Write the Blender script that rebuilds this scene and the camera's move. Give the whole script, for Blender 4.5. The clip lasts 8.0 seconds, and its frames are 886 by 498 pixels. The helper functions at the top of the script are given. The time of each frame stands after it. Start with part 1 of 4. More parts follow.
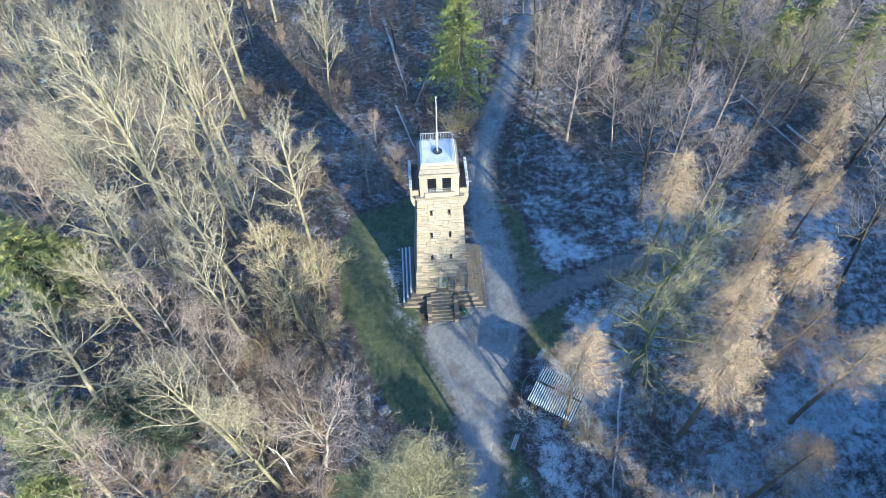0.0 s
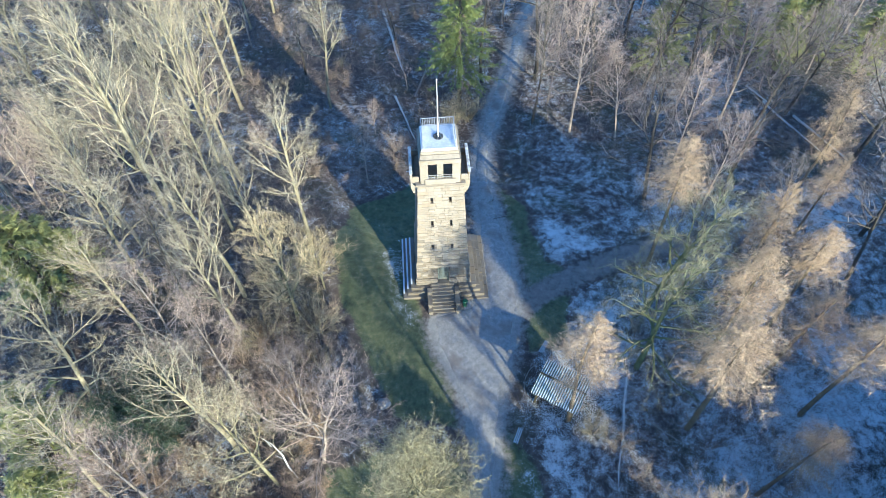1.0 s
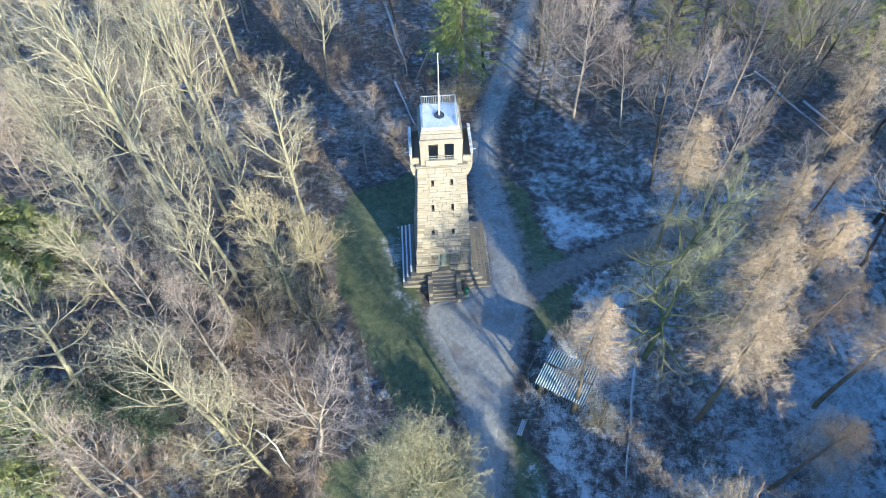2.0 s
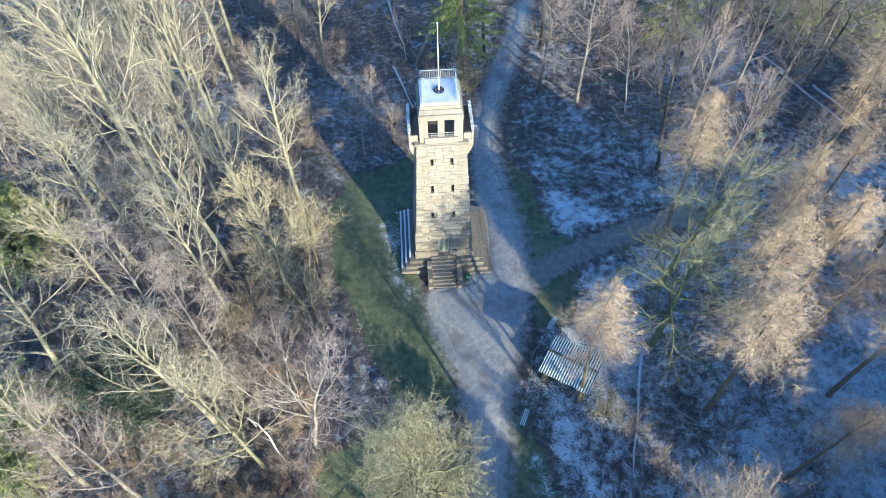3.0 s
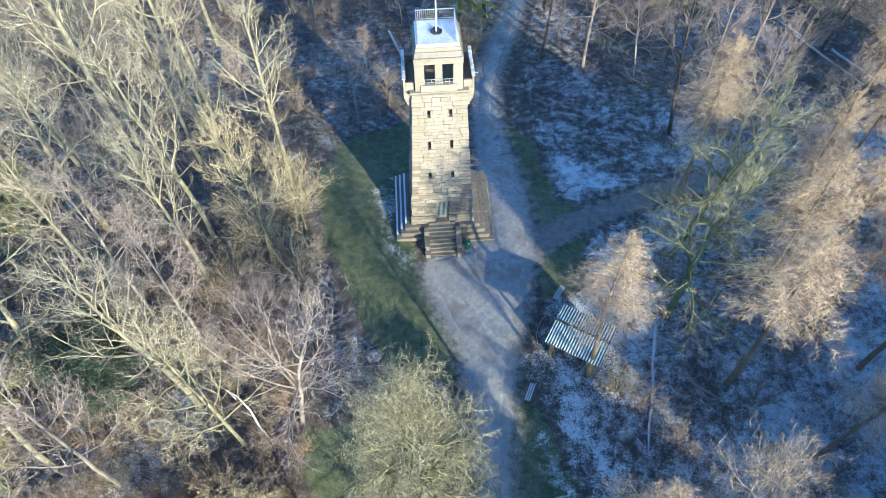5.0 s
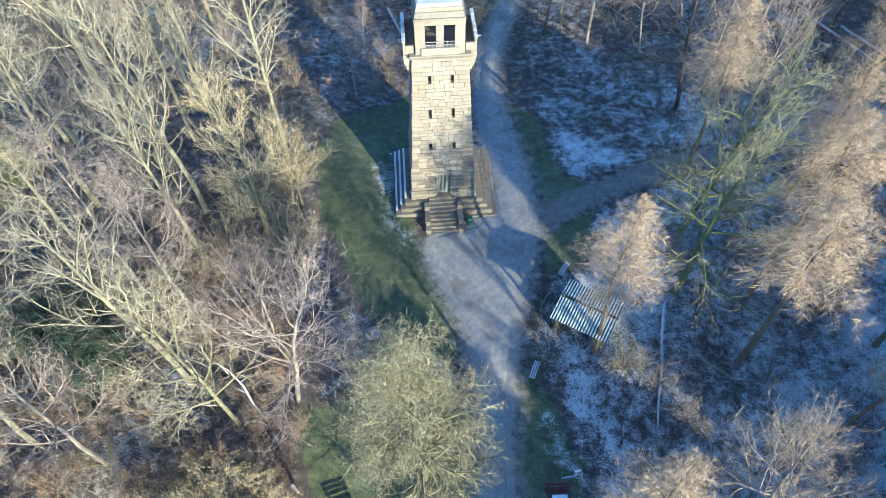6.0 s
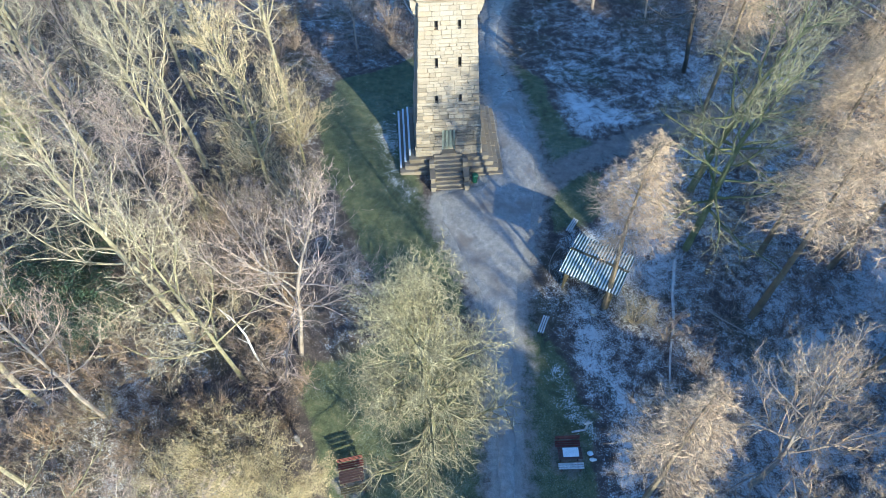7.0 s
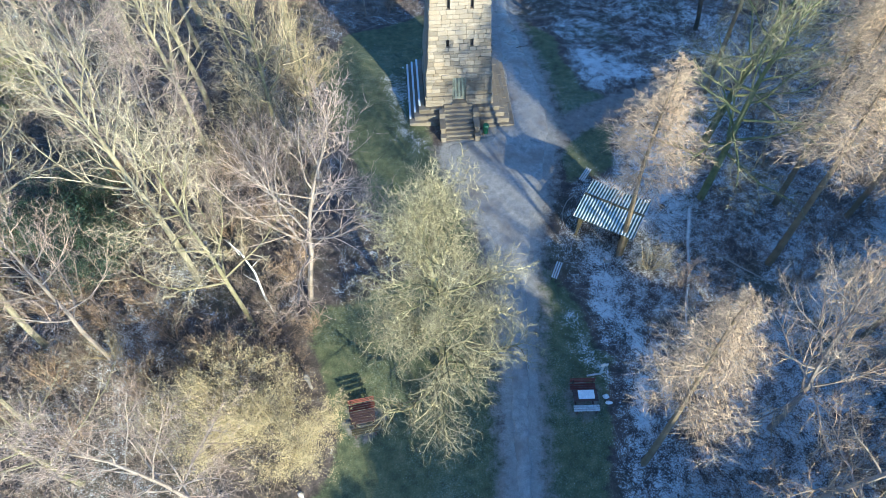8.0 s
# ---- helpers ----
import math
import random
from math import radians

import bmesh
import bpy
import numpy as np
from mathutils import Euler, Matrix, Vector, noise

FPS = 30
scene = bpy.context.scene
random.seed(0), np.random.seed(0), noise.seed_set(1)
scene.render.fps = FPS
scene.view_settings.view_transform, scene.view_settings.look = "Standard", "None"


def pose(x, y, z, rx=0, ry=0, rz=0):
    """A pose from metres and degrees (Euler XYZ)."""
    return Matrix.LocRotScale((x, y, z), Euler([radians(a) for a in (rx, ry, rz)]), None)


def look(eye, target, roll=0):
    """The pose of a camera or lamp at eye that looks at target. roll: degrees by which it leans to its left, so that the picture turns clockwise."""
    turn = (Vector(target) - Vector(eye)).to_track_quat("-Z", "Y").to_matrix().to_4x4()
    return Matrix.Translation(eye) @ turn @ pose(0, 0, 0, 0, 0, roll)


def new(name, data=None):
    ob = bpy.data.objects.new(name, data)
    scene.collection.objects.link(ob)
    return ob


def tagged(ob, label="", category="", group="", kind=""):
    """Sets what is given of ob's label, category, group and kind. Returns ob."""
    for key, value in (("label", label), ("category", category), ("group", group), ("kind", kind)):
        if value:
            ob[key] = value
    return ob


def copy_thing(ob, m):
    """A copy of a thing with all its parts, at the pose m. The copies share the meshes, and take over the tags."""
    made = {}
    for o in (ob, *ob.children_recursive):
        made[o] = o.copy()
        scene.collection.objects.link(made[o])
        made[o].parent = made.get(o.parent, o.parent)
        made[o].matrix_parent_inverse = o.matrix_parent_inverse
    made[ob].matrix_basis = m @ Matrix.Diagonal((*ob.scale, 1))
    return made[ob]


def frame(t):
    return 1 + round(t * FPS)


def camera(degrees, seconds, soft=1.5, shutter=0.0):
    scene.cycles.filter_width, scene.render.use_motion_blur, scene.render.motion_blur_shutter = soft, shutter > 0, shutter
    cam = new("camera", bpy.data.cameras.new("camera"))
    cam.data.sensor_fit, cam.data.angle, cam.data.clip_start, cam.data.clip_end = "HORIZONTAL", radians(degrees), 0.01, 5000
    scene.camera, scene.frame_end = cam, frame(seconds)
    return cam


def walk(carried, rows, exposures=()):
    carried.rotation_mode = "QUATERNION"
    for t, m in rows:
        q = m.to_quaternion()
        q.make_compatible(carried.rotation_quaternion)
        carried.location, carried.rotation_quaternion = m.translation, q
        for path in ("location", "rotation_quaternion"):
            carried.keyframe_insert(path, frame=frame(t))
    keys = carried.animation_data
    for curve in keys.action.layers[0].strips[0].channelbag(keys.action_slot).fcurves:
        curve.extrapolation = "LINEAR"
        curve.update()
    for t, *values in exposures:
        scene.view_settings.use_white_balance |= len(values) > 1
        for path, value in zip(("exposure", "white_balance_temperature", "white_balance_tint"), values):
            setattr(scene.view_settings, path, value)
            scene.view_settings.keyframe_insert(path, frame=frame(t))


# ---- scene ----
cam = camera(70.05, 8.0, soft=0.7)
PATH = [
    (0, (1.468, -38.316, 55.392), (1.430, -37.109, 53.798), -1.35),
    (0.5, (1.415, -38.262, 54.663), (1.379, -37.056, 53.068), -1.32),
    (1, (1.355, -38.289, 53.702), (1.317, -37.081, 52.108), -1.42),
    (1.5, (1.255, -38.061, 52.599), (1.217, -36.857, 51.002), -1.37),
    (3, (1.200, -37.734, 48.980), (1.162, -36.535, 47.380), -1.39),
    (3.5, (1.107, -37.620, 47.742), (1.072, -36.423, 46.140), -1.25),
    (4, (1.153, -37.482, 46.536), (1.118, -36.288, 44.932), -1.28),
    (4.5, (1.188, -37.360, 45.324), (1.153, -36.169, 43.719), -1.34),
    (6, (0.959, -37.785, 41.663), (0.929, -36.603, 40.050), -1.20),
    (6.5, (0.671, -38.743, 40.264), (0.645, -37.563, 38.649), -1.08),
    (7, (0.284, -39.762, 38.872), (0.263, -38.585, 37.255), -0.84),
    (7.5, (0.011, -40.936, 37.482), (-0.015, -39.761, 35.864), -0.97),
    (8, (-0.598, -42.296, 36.002), (-0.616, -41.123, 34.382), -0.61),
]
walk(cam, [(t, look(eye, target, roll)) for t, eye, target, roll in PATH], [(0.0, 1.35, 4650, 1), (8.0, 1.35, 4650, 1)])


# ---- light ----
SUN_AZ, SUN_EL = -57.0, 14.0            # degrees; azimuth counted from +x
SUN_WAY = Vector((math.cos(radians(SUN_AZ)) * math.cos(radians(SUN_EL)),
                  math.sin(radians(SUN_AZ)) * math.cos(radians(SUN_EL)), math.sin(radians(SUN_EL))))
world = bpy.data.worlds.new("world")
scene.world = world
world.use_nodes = True
wn = world.node_tree
sky = wn.nodes.new("ShaderNodeTexSky")
sky.sky_type, sky.sun_disc, sky.ozone_density = "NISHITA", False, 4.0
sky.sun_elevation, sky.sun_rotation = radians(SUN_EL), radians(90.0 - SUN_AZ)
wn.links.new(sky.outputs["Color"], wn.nodes["Background"].inputs["Color"])
wn.nodes["Background"].inputs["Strength"].default_value = 0.15
sun = new("sun", bpy.data.lights.new("sun", "SUN"))
sun.data.energy, sun.data.angle, sun.data.color = 5.0, radians(0.6), (1.0, 0.74, 0.40)
sun.matrix_world = look(SUN_WAY * 150, (0, 0, 0))


# ---- terrain: a hilltop that falls away behind the tower ----
KNOT_Y = (-500, -80, -40, -28, -18, -10, -4, 5, 12, 25, 36, 60, 90, 130, 600)
KNOT_Z = (-24, -7, -2.9, -1.7, -0.6, -0.1, 0, -0.15, -0.9, -2.3, -3.0, -5.0, -8.0, -12, -20)
_ys = np.arange(-500, 601, 1.0)
_zs = np.interp(_ys, KNOT_Y, KNOT_Z)
_zs = np.convolve(np.pad(_zs, 2, mode="edge"), np.array((1, 2, 3, 2, 1)) / 9.0, "valid")


def smooth(a, b, v):
    t = min(1.0, max(0.0, (v - a) / (b - a)))
    return t * t * (3 - 2 * t)


def lie(x, y):
    """Height of the ground: a level clearing, a low rise on its left, a fall behind."""
    z = float(np.interp(y, _ys, _zs))
    z += 2.5 * math.exp(-0.5 * (((x + 23) / 10.5) ** 2 + ((y + 9) / 17) ** 2))
    rough = 0.2 + 0.8 * smooth(10, 22, math.hypot(x, y + 4))
    return z + rough * (0.30 * noise.noise((x * 0.11, y * 0.11, 3.0)) + 0.10 * noise.noise((x * 0.45, y * 0.45, 9.0)))


# ---- materials ----
def mat(name, rough=0.8, metal=0.0):
    m = bpy.data.materials.new(name)
    m.use_nodes = True
    b = m.node_tree.nodes["Principled BSDF"]
    b.inputs["Roughness"].default_value, b.inputs["Metallic"].default_value = rough, metal
    return m, m.node_tree, b


def node(t, kind, **sets):
    n = t.nodes.new(kind)
    for k, v in sets.items():
        if k in n.inputs:
            n.inputs[k].default_value = v
    return n


def noise_node(t, scale, detail=4.0, rough=0.6, coords="Object"):
    n = node(t, "ShaderNodeTexNoise", Scale=scale, Detail=detail, Roughness=rough)
    c = t.nodes.new("ShaderNodeTexCoord")
    t.links.new(c.outputs[coords], n.inputs["Vector"])
    return n.outputs["Fac"]


def ramp(t, fac, stops):
    r = t.nodes.new("ShaderNodeValToRGB")
    e = r.color_ramp.elements
    while len(e) < len(stops):
        e.new(0.5)
    for k, (p, c) in zip(e, stops):
        k.position, k.color = p, (*c, 1.0)
    t.links.new(fac, r.inputs["Fac"])
    return r.outputs["Color"]


def mixed(t, fac, a, b, kind="MIX"):
    m = t.nodes.new("ShaderNodeMix")
    m.data_type, m.blend_type = "RGBA", kind
    for sock, v in ((m.inputs["Factor"], fac), (m.inputs["A"], a), (m.inputs["B"], b)):
        if isinstance(v, bpy.types.NodeSocket):
            t.links.new(v, sock)
        else:
            sock.default_value = v if isinstance(v, (int, float)) else (*v, 1.0)
    return m.outputs["Result"]


def maths(t, kind, a, b=0.0, clamp=False):
    m = t.nodes.new("ShaderNodeMath")
    m.operation, m.use_clamp = kind, clamp
    for sock, v in zip(m.inputs, (a, b)):
        if isinstance(v, bpy.types.NodeSocket):
            t.links.new(v, sock)
        else:
            sock.default_value = v
    return m.outputs[0]


def spread(t, fac, lo, hi):
    m = node(t, "ShaderNodeMapRange", **{"From Min": lo, "From Max": hi})
    t.links.new(fac, m.inputs["Value"])
    return m.outputs["Result"]


def bump(t, b, height, strength=0.4, distance=0.02):
    n = node(t, "ShaderNodeBump", Strength=strength, Distance=distance)
    t.links.new(height, n.inputs["Height"])
    t.links.new(n.outputs["Normal"], b.inputs["Normal"])


def surface(name, stops, scale, rough=0.8, metal=0.0, fine=8.0, relief=0.3, distance=0.01, vary=0.0, coords="Object", island=0.0):
    """A grained surface: a ramp over coarse noise, darkened a little by fine noise, with relief; vary: object-to-object change."""
    m, t, b = mat(name, rough, metal)
    col = ramp(t, noise_node(t, scale, 5.0, 0.65, coords), stops)
    grain = noise_node(t, scale * fine, 3.0, 0.7, coords)
    col = mixed(t, 0.55, col, ramp(t, grain, ((0.25, (0.62, 0.62, 0.62)), (0.75, (1.25, 1.25, 1.25)))), "MULTIPLY")
    if vary:
        o = t.nodes.new("ShaderNodeObjectInfo")
        v = spread(t, o.outputs["Random"], 0.0, 1.0)
        col = mixed(t, 1.0, col, ramp(t, v, ((0.0, (1 - vary, 1 - vary, 1 - vary * 0.9)), (1.0, (1 + vary, 1 + vary * 0.9, 1 + vary * 0.75)))), "MULTIPLY")
    if island:
        g = t.nodes.new("ShaderNodeNewGeometry")
        col = mixed(t, 1.0, col, ramp(t, g.outputs["Random Per Island"], ((0.0, (1 - island,) * 3), (0.6, (1.0, 1.0, 1.0)), (1.0, (1 + island, 1 + island, 1 + island * 0.9)))), "MULTIPLY")
    t.links.new(col, b.inputs["Base Color"])
    if relief:
        bump(t, b, grain, relief, distance)
    return m


def gravel_tone(t, fac):
    return ramp(t, fac, ((0.3, (0.21, 0.203, 0.196)), (0.55, (0.305, 0.296, 0.282)), (0.75, (0.395, 0.378, 0.355))))


def ground_material():
    m, t, b = mat("forest_floor", 0.9)
    at = t.nodes.new("ShaderNodeAttribute")
    at.attribute_name = "cover"
    sep = t.nodes.new("ShaderNodeSeparateColor")
    t.links.new(at.outputs["Color"], sep.inputs["Color"])
    grass_m, snow_m, dirt_m = (sep.outputs[k] for k in ("Red", "Green", "Blue"))
    big, mid, fine = noise_node(t, 0.16, 5.0, 0.6), noise_node(t, 1.4, 6.0, 0.72), noise_node(t, 11.0, 6.0, 0.85)
    litter = ramp(t, mid, ((0.25, (0.045, 0.040, 0.040)), (0.46, (0.105, 0.088, 0.080)), (0.60, (0.19, 0.155, 0.13)), (0.8, (0.34, 0.28, 0.23))))
    litter = mixed(t, 0.8, litter, ramp(t, fine, ((0.3, (0.3, 0.28, 0.27)), (0.55, (0.9, 0.86, 0.83)), (0.75, (1.8, 1.65, 1.5)))), "MULTIPLY")
    moss = ramp(t, fine, ((0.3, (0.03, 0.04, 0.018)), (0.7, (0.10, 0.115, 0.045))))
    litter = mixed(t, maths(t, "MULTIPLY", spread(t, big, 0.5, 0.68), 0.55), litter, moss)
    turf = ramp(t, mid, ((0.28, (0.05, 0.062, 0.036)), (0.48, (0.105, 0.125, 0.062)), (0.62, (0.165, 0.168, 0.085)), (0.76, (0.27, 0.235, 0.14))))
    turf = mixed(t, maths(t, "MULTIPLY", spread(t, maths(t, "ADD", fine, maths(t, "MULTIPLY", big, 0.5)), 0.80, 1.0), 0.45), turf, (0.45, 0.50, 0.48))
    turf = mixed(t, 0.8, turf, ramp(t, fine, ((0.3, (0.55, 0.55, 0.5)), (0.7, (1.35, 1.35, 1.3)))), "MULTIPLY")
    col = mixed(t, spread(t, maths(t, "ADD", grass_m, maths(t, "ADD", maths(t, "MULTIPLY", maths(t, "SUBTRACT", mid, 0.5), 1.3), maths(t, "MULTIPLY", maths(t, "SUBTRACT", fine, 0.5), 0.6))), 0.38, 0.66), litter, turf)
    earth = ramp(t, mid, ((0.3, (0.16, 0.145, 0.132)), (0.7, (0.29, 0.265, 0.24))))
    col = mixed(t, spread(t, maths(t, "ADD", dirt_m, maths(t, "ADD", maths(t, "MULTIPLY", maths(t, "SUBTRACT", mid, 0.5), 1.5), maths(t, "MULTIPLY", maths(t, "SUBTRACT", fine, 0.5), 0.9))), 0.35, 0.75), col, earth)
    patch = noise_node(t, 0.55, 3.0, 0.6)
    speck = maths(t, "ADD", maths(t, "MULTIPLY", maths(t, "SUBTRACT", fine, 0.5), 2.7), maths(t, "MULTIPLY", maths(t, "SUBTRACT", mid, 0.5), 1.2))
    flake = maths(t, "ADD", speck, maths(t, "MULTIPLY", maths(t, "SUBTRACT", patch, 0.5), 0.55))
    frost = spread(t, maths(t, "ADD", snow_m, flake), 0.575, 0.70)
    grit = noise_node(t, 3.0, 6.0, 0.8)
    gravel = mixed(t, 0.6, gravel_tone(t, mid), ramp(t, fine, ((0.3, (0.72, 0.72, 0.72)), (0.7, (1.5, 1.5, 1.48)))), "MULTIPLY")
    near_path = maths(t, "ADD", at.outputs["Alpha"], maths(t, "MULTIPLY", maths(t, "SUBTRACT", grit, 0.5), 1.6))
    col = mixed(t, maths(t, "MULTIPLY", frost, 0.9), col, (0.74, 0.76, 0.77))
    col = mixed(t, spread(t, near_path, 0.35, 0.70), col, gravel)
    t.links.new(col, b.inputs["Base Color"])
    bump(t, b, maths(t, "ADD", fine, mid), 0.9, 0.12)
    return m


def road_material():
    m, t, b = mat("gravel_path", 0.62)
    big, mid, fine = noise_node(t, 0.35, 4.0), noise_node(t, 2.2, 5.0, 0.7), noise_node(t, 22.0, 3.0, 0.8)
    col = gravel_tone(t, mid)
    col = mixed(t, 0.6, col, ramp(t, fine, ((0.3, (0.6, 0.6, 0.6)), (0.7, (1.3, 1.3, 1.28)))), "MULTIPLY")
    col = mixed(t, maths(t, "MULTIPLY", spread(t, big, 0.5, 0.66), 0.75), col, (0.17, 0.145, 0.125))
    leaf = noise_node(t, 3.4, 6.0, 0.85)
    col = mixed(t, maths(t, "MULTIPLY", spread(t, leaf, 0.62, 0.70), 0.6), col, (0.14, 0.10, 0.075))
    t.links.new(col, b.inputs["Base Color"])
    t.links.new(spread(t, big, 0.2, 1.2), b.inputs["Roughness"])
    bump(t, b, maths(t, "ADD", mid, fine), 0.5, 0.03)
    return m


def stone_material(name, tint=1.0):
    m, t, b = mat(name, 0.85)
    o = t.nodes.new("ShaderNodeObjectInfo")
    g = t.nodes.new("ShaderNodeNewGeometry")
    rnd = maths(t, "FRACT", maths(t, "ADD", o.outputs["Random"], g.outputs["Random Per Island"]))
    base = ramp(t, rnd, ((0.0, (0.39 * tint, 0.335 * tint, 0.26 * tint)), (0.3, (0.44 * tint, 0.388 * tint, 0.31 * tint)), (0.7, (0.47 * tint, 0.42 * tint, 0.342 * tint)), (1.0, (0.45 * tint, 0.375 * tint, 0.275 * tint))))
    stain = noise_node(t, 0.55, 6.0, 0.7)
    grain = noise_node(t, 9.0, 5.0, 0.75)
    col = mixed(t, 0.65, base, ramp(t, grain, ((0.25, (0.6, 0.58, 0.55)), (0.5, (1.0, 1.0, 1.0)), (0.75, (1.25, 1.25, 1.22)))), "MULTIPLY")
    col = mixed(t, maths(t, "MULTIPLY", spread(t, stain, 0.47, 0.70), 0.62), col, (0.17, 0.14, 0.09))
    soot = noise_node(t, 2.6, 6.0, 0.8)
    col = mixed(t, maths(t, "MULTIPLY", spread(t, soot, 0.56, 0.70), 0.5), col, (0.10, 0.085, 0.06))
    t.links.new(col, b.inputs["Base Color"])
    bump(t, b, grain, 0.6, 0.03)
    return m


M_GROUND, M_ROAD = ground_material(), road_material()
M_STONE = stone_material("sandstone", 0.67)
# darker sandstone: weathering, plus tree shade on the base put into its colour
M_STONE_BASE = stone_material("weathered_shaded_sandstone", 0.44)
M_MORTAR = surface("mortar", ((0.3, (0.25, 0.215, 0.165)), (0.7, (0.34, 0.30, 0.235))), 1.5)
M_FROSTED = surface("frosted_stone", ((0.35, (0.34, 0.32, 0.29)), (0.5, (0.55, 0.55, 0.54)), (0.65, (0.78, 0.79, 0.8))), 2.4)
M_LEAD = surface("frosted_roof_sheet", ((0.3, (0.52, 0.53, 0.55)), (0.6, (0.70, 0.71, 0.73))), 1.2, 0.55, relief=0.1)
M_STEEL = surface("galvanised_steel", ((0.3, (0.42, 0.43, 0.45)), (0.7, (0.6, 0.61, 0.63))), 6.0, 0.45, 0.7, relief=0.05)
M_WHITE = surface("white_paint", ((0.3, (0.72, 0.72, 0.70)), (0.7, (0.82, 0.82, 0.80))), 3.0, 0.5, relief=0.05)
M_DARK = surface("dark_iron", ((0.3, (0.02, 0.02, 0.022)), (0.7, (0.045, 0.045, 0.045))), 5.0, 0.6)
M_GATE = surface("grey_green_gate_paint", ((0.3, (0.22, 0.25, 0.21)), (0.7, (0.34, 0.37, 0.31))), 4.0, 0.6)
M_BIN = surface("dark_green_plastic", ((0.3, (0.012, 0.06, 0.035)), (0.7, (0.02, 0.10, 0.055))), 4.0, 0.45, relief=0.05)


def shed_roof():
    """Grey-green fibre sheet whose wave crests carry frost."""
    m, t, b = mat("frosted_corrugated_sheet", 0.7)
    c = t.nodes.new("ShaderNodeTexCoord")
    sep = t.nodes.new("ShaderNodeSeparateXYZ")
    t.links.new(c.outputs["Object"], sep.inputs["Vector"])
    wave = maths(t, "COSINE", maths(t, "MULTIPLY", maths(t, "ADD", sep.outputs["X"], 1.92), 2 * math.pi / 0.192))
    patch = noise_node(t, 2.6, 5.0, 0.75)
    frost = spread(t, maths(t, "ADD", maths(t, "MULTIPLY", wave, 0.25), patch), 0.40, 0.66)
    col = mixed(t, frost, (0.085, 0.12, 0.105), (0.66, 0.69, 0.70))
    t.links.new(col, b.inputs["Base Color"])
    return m


M_SHED = shed_roof()
M_SHED_WOOD = surface("mossy_timber", ((0.3, (0.05, 0.045, 0.025)), (0.7, (0.13, 0.11, 0.06))), 2.5, 0.85)
M_BENCH = surface("frosted_bench_slat", ((0.3, (0.36, 0.36, 0.36)), (0.7, (0.7, 0.71, 0.72))), 6.0, 0.7)
M_RED = surface("red_brown_timber", ((0.3, (0.085, 0.026, 0.02)), (0.7, (0.16, 0.045, 0.032))), 4.0, 0.6)
M_BROWN = surface("dark_brown_timber", ((0.3, (0.045, 0.026, 0.022)), (0.7, (0.095, 0.055, 0.045))), 4.0, 0.6)
M_SNOW = surface("frozen_snow", ((0.3, (0.66, 0.68, 0.70)), (0.7, (0.84, 0.85, 0.86))), 3.0, 0.65, relief=0.5, distance=0.02)
M_BOULDER = surface("lichened_boulder", ((0.3, (0.16, 0.14, 0.12)), (0.5, (0.30, 0.27, 0.24)), (0.7, (0.42, 0.40, 0.38))), 2.0, 0.9)
M_BIRCH_POLE = surface("white_birch_bark", ((0.3, (0.42, 0.41, 0.39)), (0.7, (0.74, 0.73, 0.70))), 3.0, 0.8)
M_LOG = surface("barkless_log", ((0.3, (0.22, 0.19, 0.16)), (0.7, (0.46, 0.42, 0.37))), 3.0, 0.85)


def bark(name, a, b, c):
    return surface(name, ((0.3, a), (0.5, b), (0.72, c)), 0.9, 0.9, fine=12.0, relief=0.7, distance=0.03, vary=0.15)


M_BARK = {
    "tall": bark("pale_mossy_bark", (0.135, 0.12, 0.078), (0.26, 0.235, 0.155), (0.39, 0.36, 0.255)),
    "dark": bark("dark_furrowed_bark", (0.035, 0.032, 0.026), (0.07, 0.062, 0.048), (0.12, 0.105, 0.08)),
    "birch": bark("grey_pink_bark", (0.15, 0.125, 0.10), (0.30, 0.255, 0.215), (0.46, 0.40, 0.35)),
    "round": bark("mossy_bark", (0.11, 0.105, 0.05), (0.215, 0.197, 0.11), (0.34, 0.30, 0.20)),
    "larch": bark("ochre_bark", (0.10, 0.08, 0.05), (0.17, 0.135, 0.085), (0.25, 0.20, 0.13)),
}


def twig(name, a, b):
    return surface(name, ((0.3, a), (0.7, b)), 0.5, 0.85, fine=5.0, relief=0.0, vary=0.16, island=0.6)


M_TWIG = {
    "tall": twig("pale_olive_twig", (0.295, 0.255, 0.18), (0.47, 0.415, 0.30)),
    "dark": twig("grey_brown_twig", (0.187, 0.160, 0.140), (0.328, 0.281, 0.242)),
    "birch": twig("pinkish_twig", (0.295, 0.228, 0.185), (0.475, 0.38, 0.315)),
    "round": twig("olive_straw_twig", (0.290, 0.250, 0.165), (0.480, 0.420, 0.290)),
    "larch": twig("tan_larch_twig", (0.37, 0.275, 0.175), (0.57, 0.44, 0.295)),
    "scrub": twig("brown_scrub_twig", (0.19, 0.15, 0.122), (0.36, 0.29, 0.23)),
    "rust": twig("rusty_scrub_twig", (0.26, 0.185, 0.12), (0.44, 0.325, 0.22)),
    "straw": twig("straw_scrub_twig", (0.298, 0.246, 0.149), (0.482, 0.404, 0.255)),
}
M_BARK["dome"], M_TWIG["dome"] = bark("dull_mossy_bark", (0.075, 0.075, 0.035), (0.15, 0.145, 0.075), (0.25, 0.23, 0.145)), twig("olive_dome_twig", (0.26, 0.232, 0.125), (0.44, 0.395, 0.235))
M_BARK["vase"], M_TWIG["vase"] = bark("green_olive_bark", (0.08, 0.09, 0.035), (0.16, 0.175, 0.075), (0.28, 0.28, 0.16)), twig("grey_olive_twig", (0.155, 0.148, 0.085), (0.285, 0.27, 0.165))
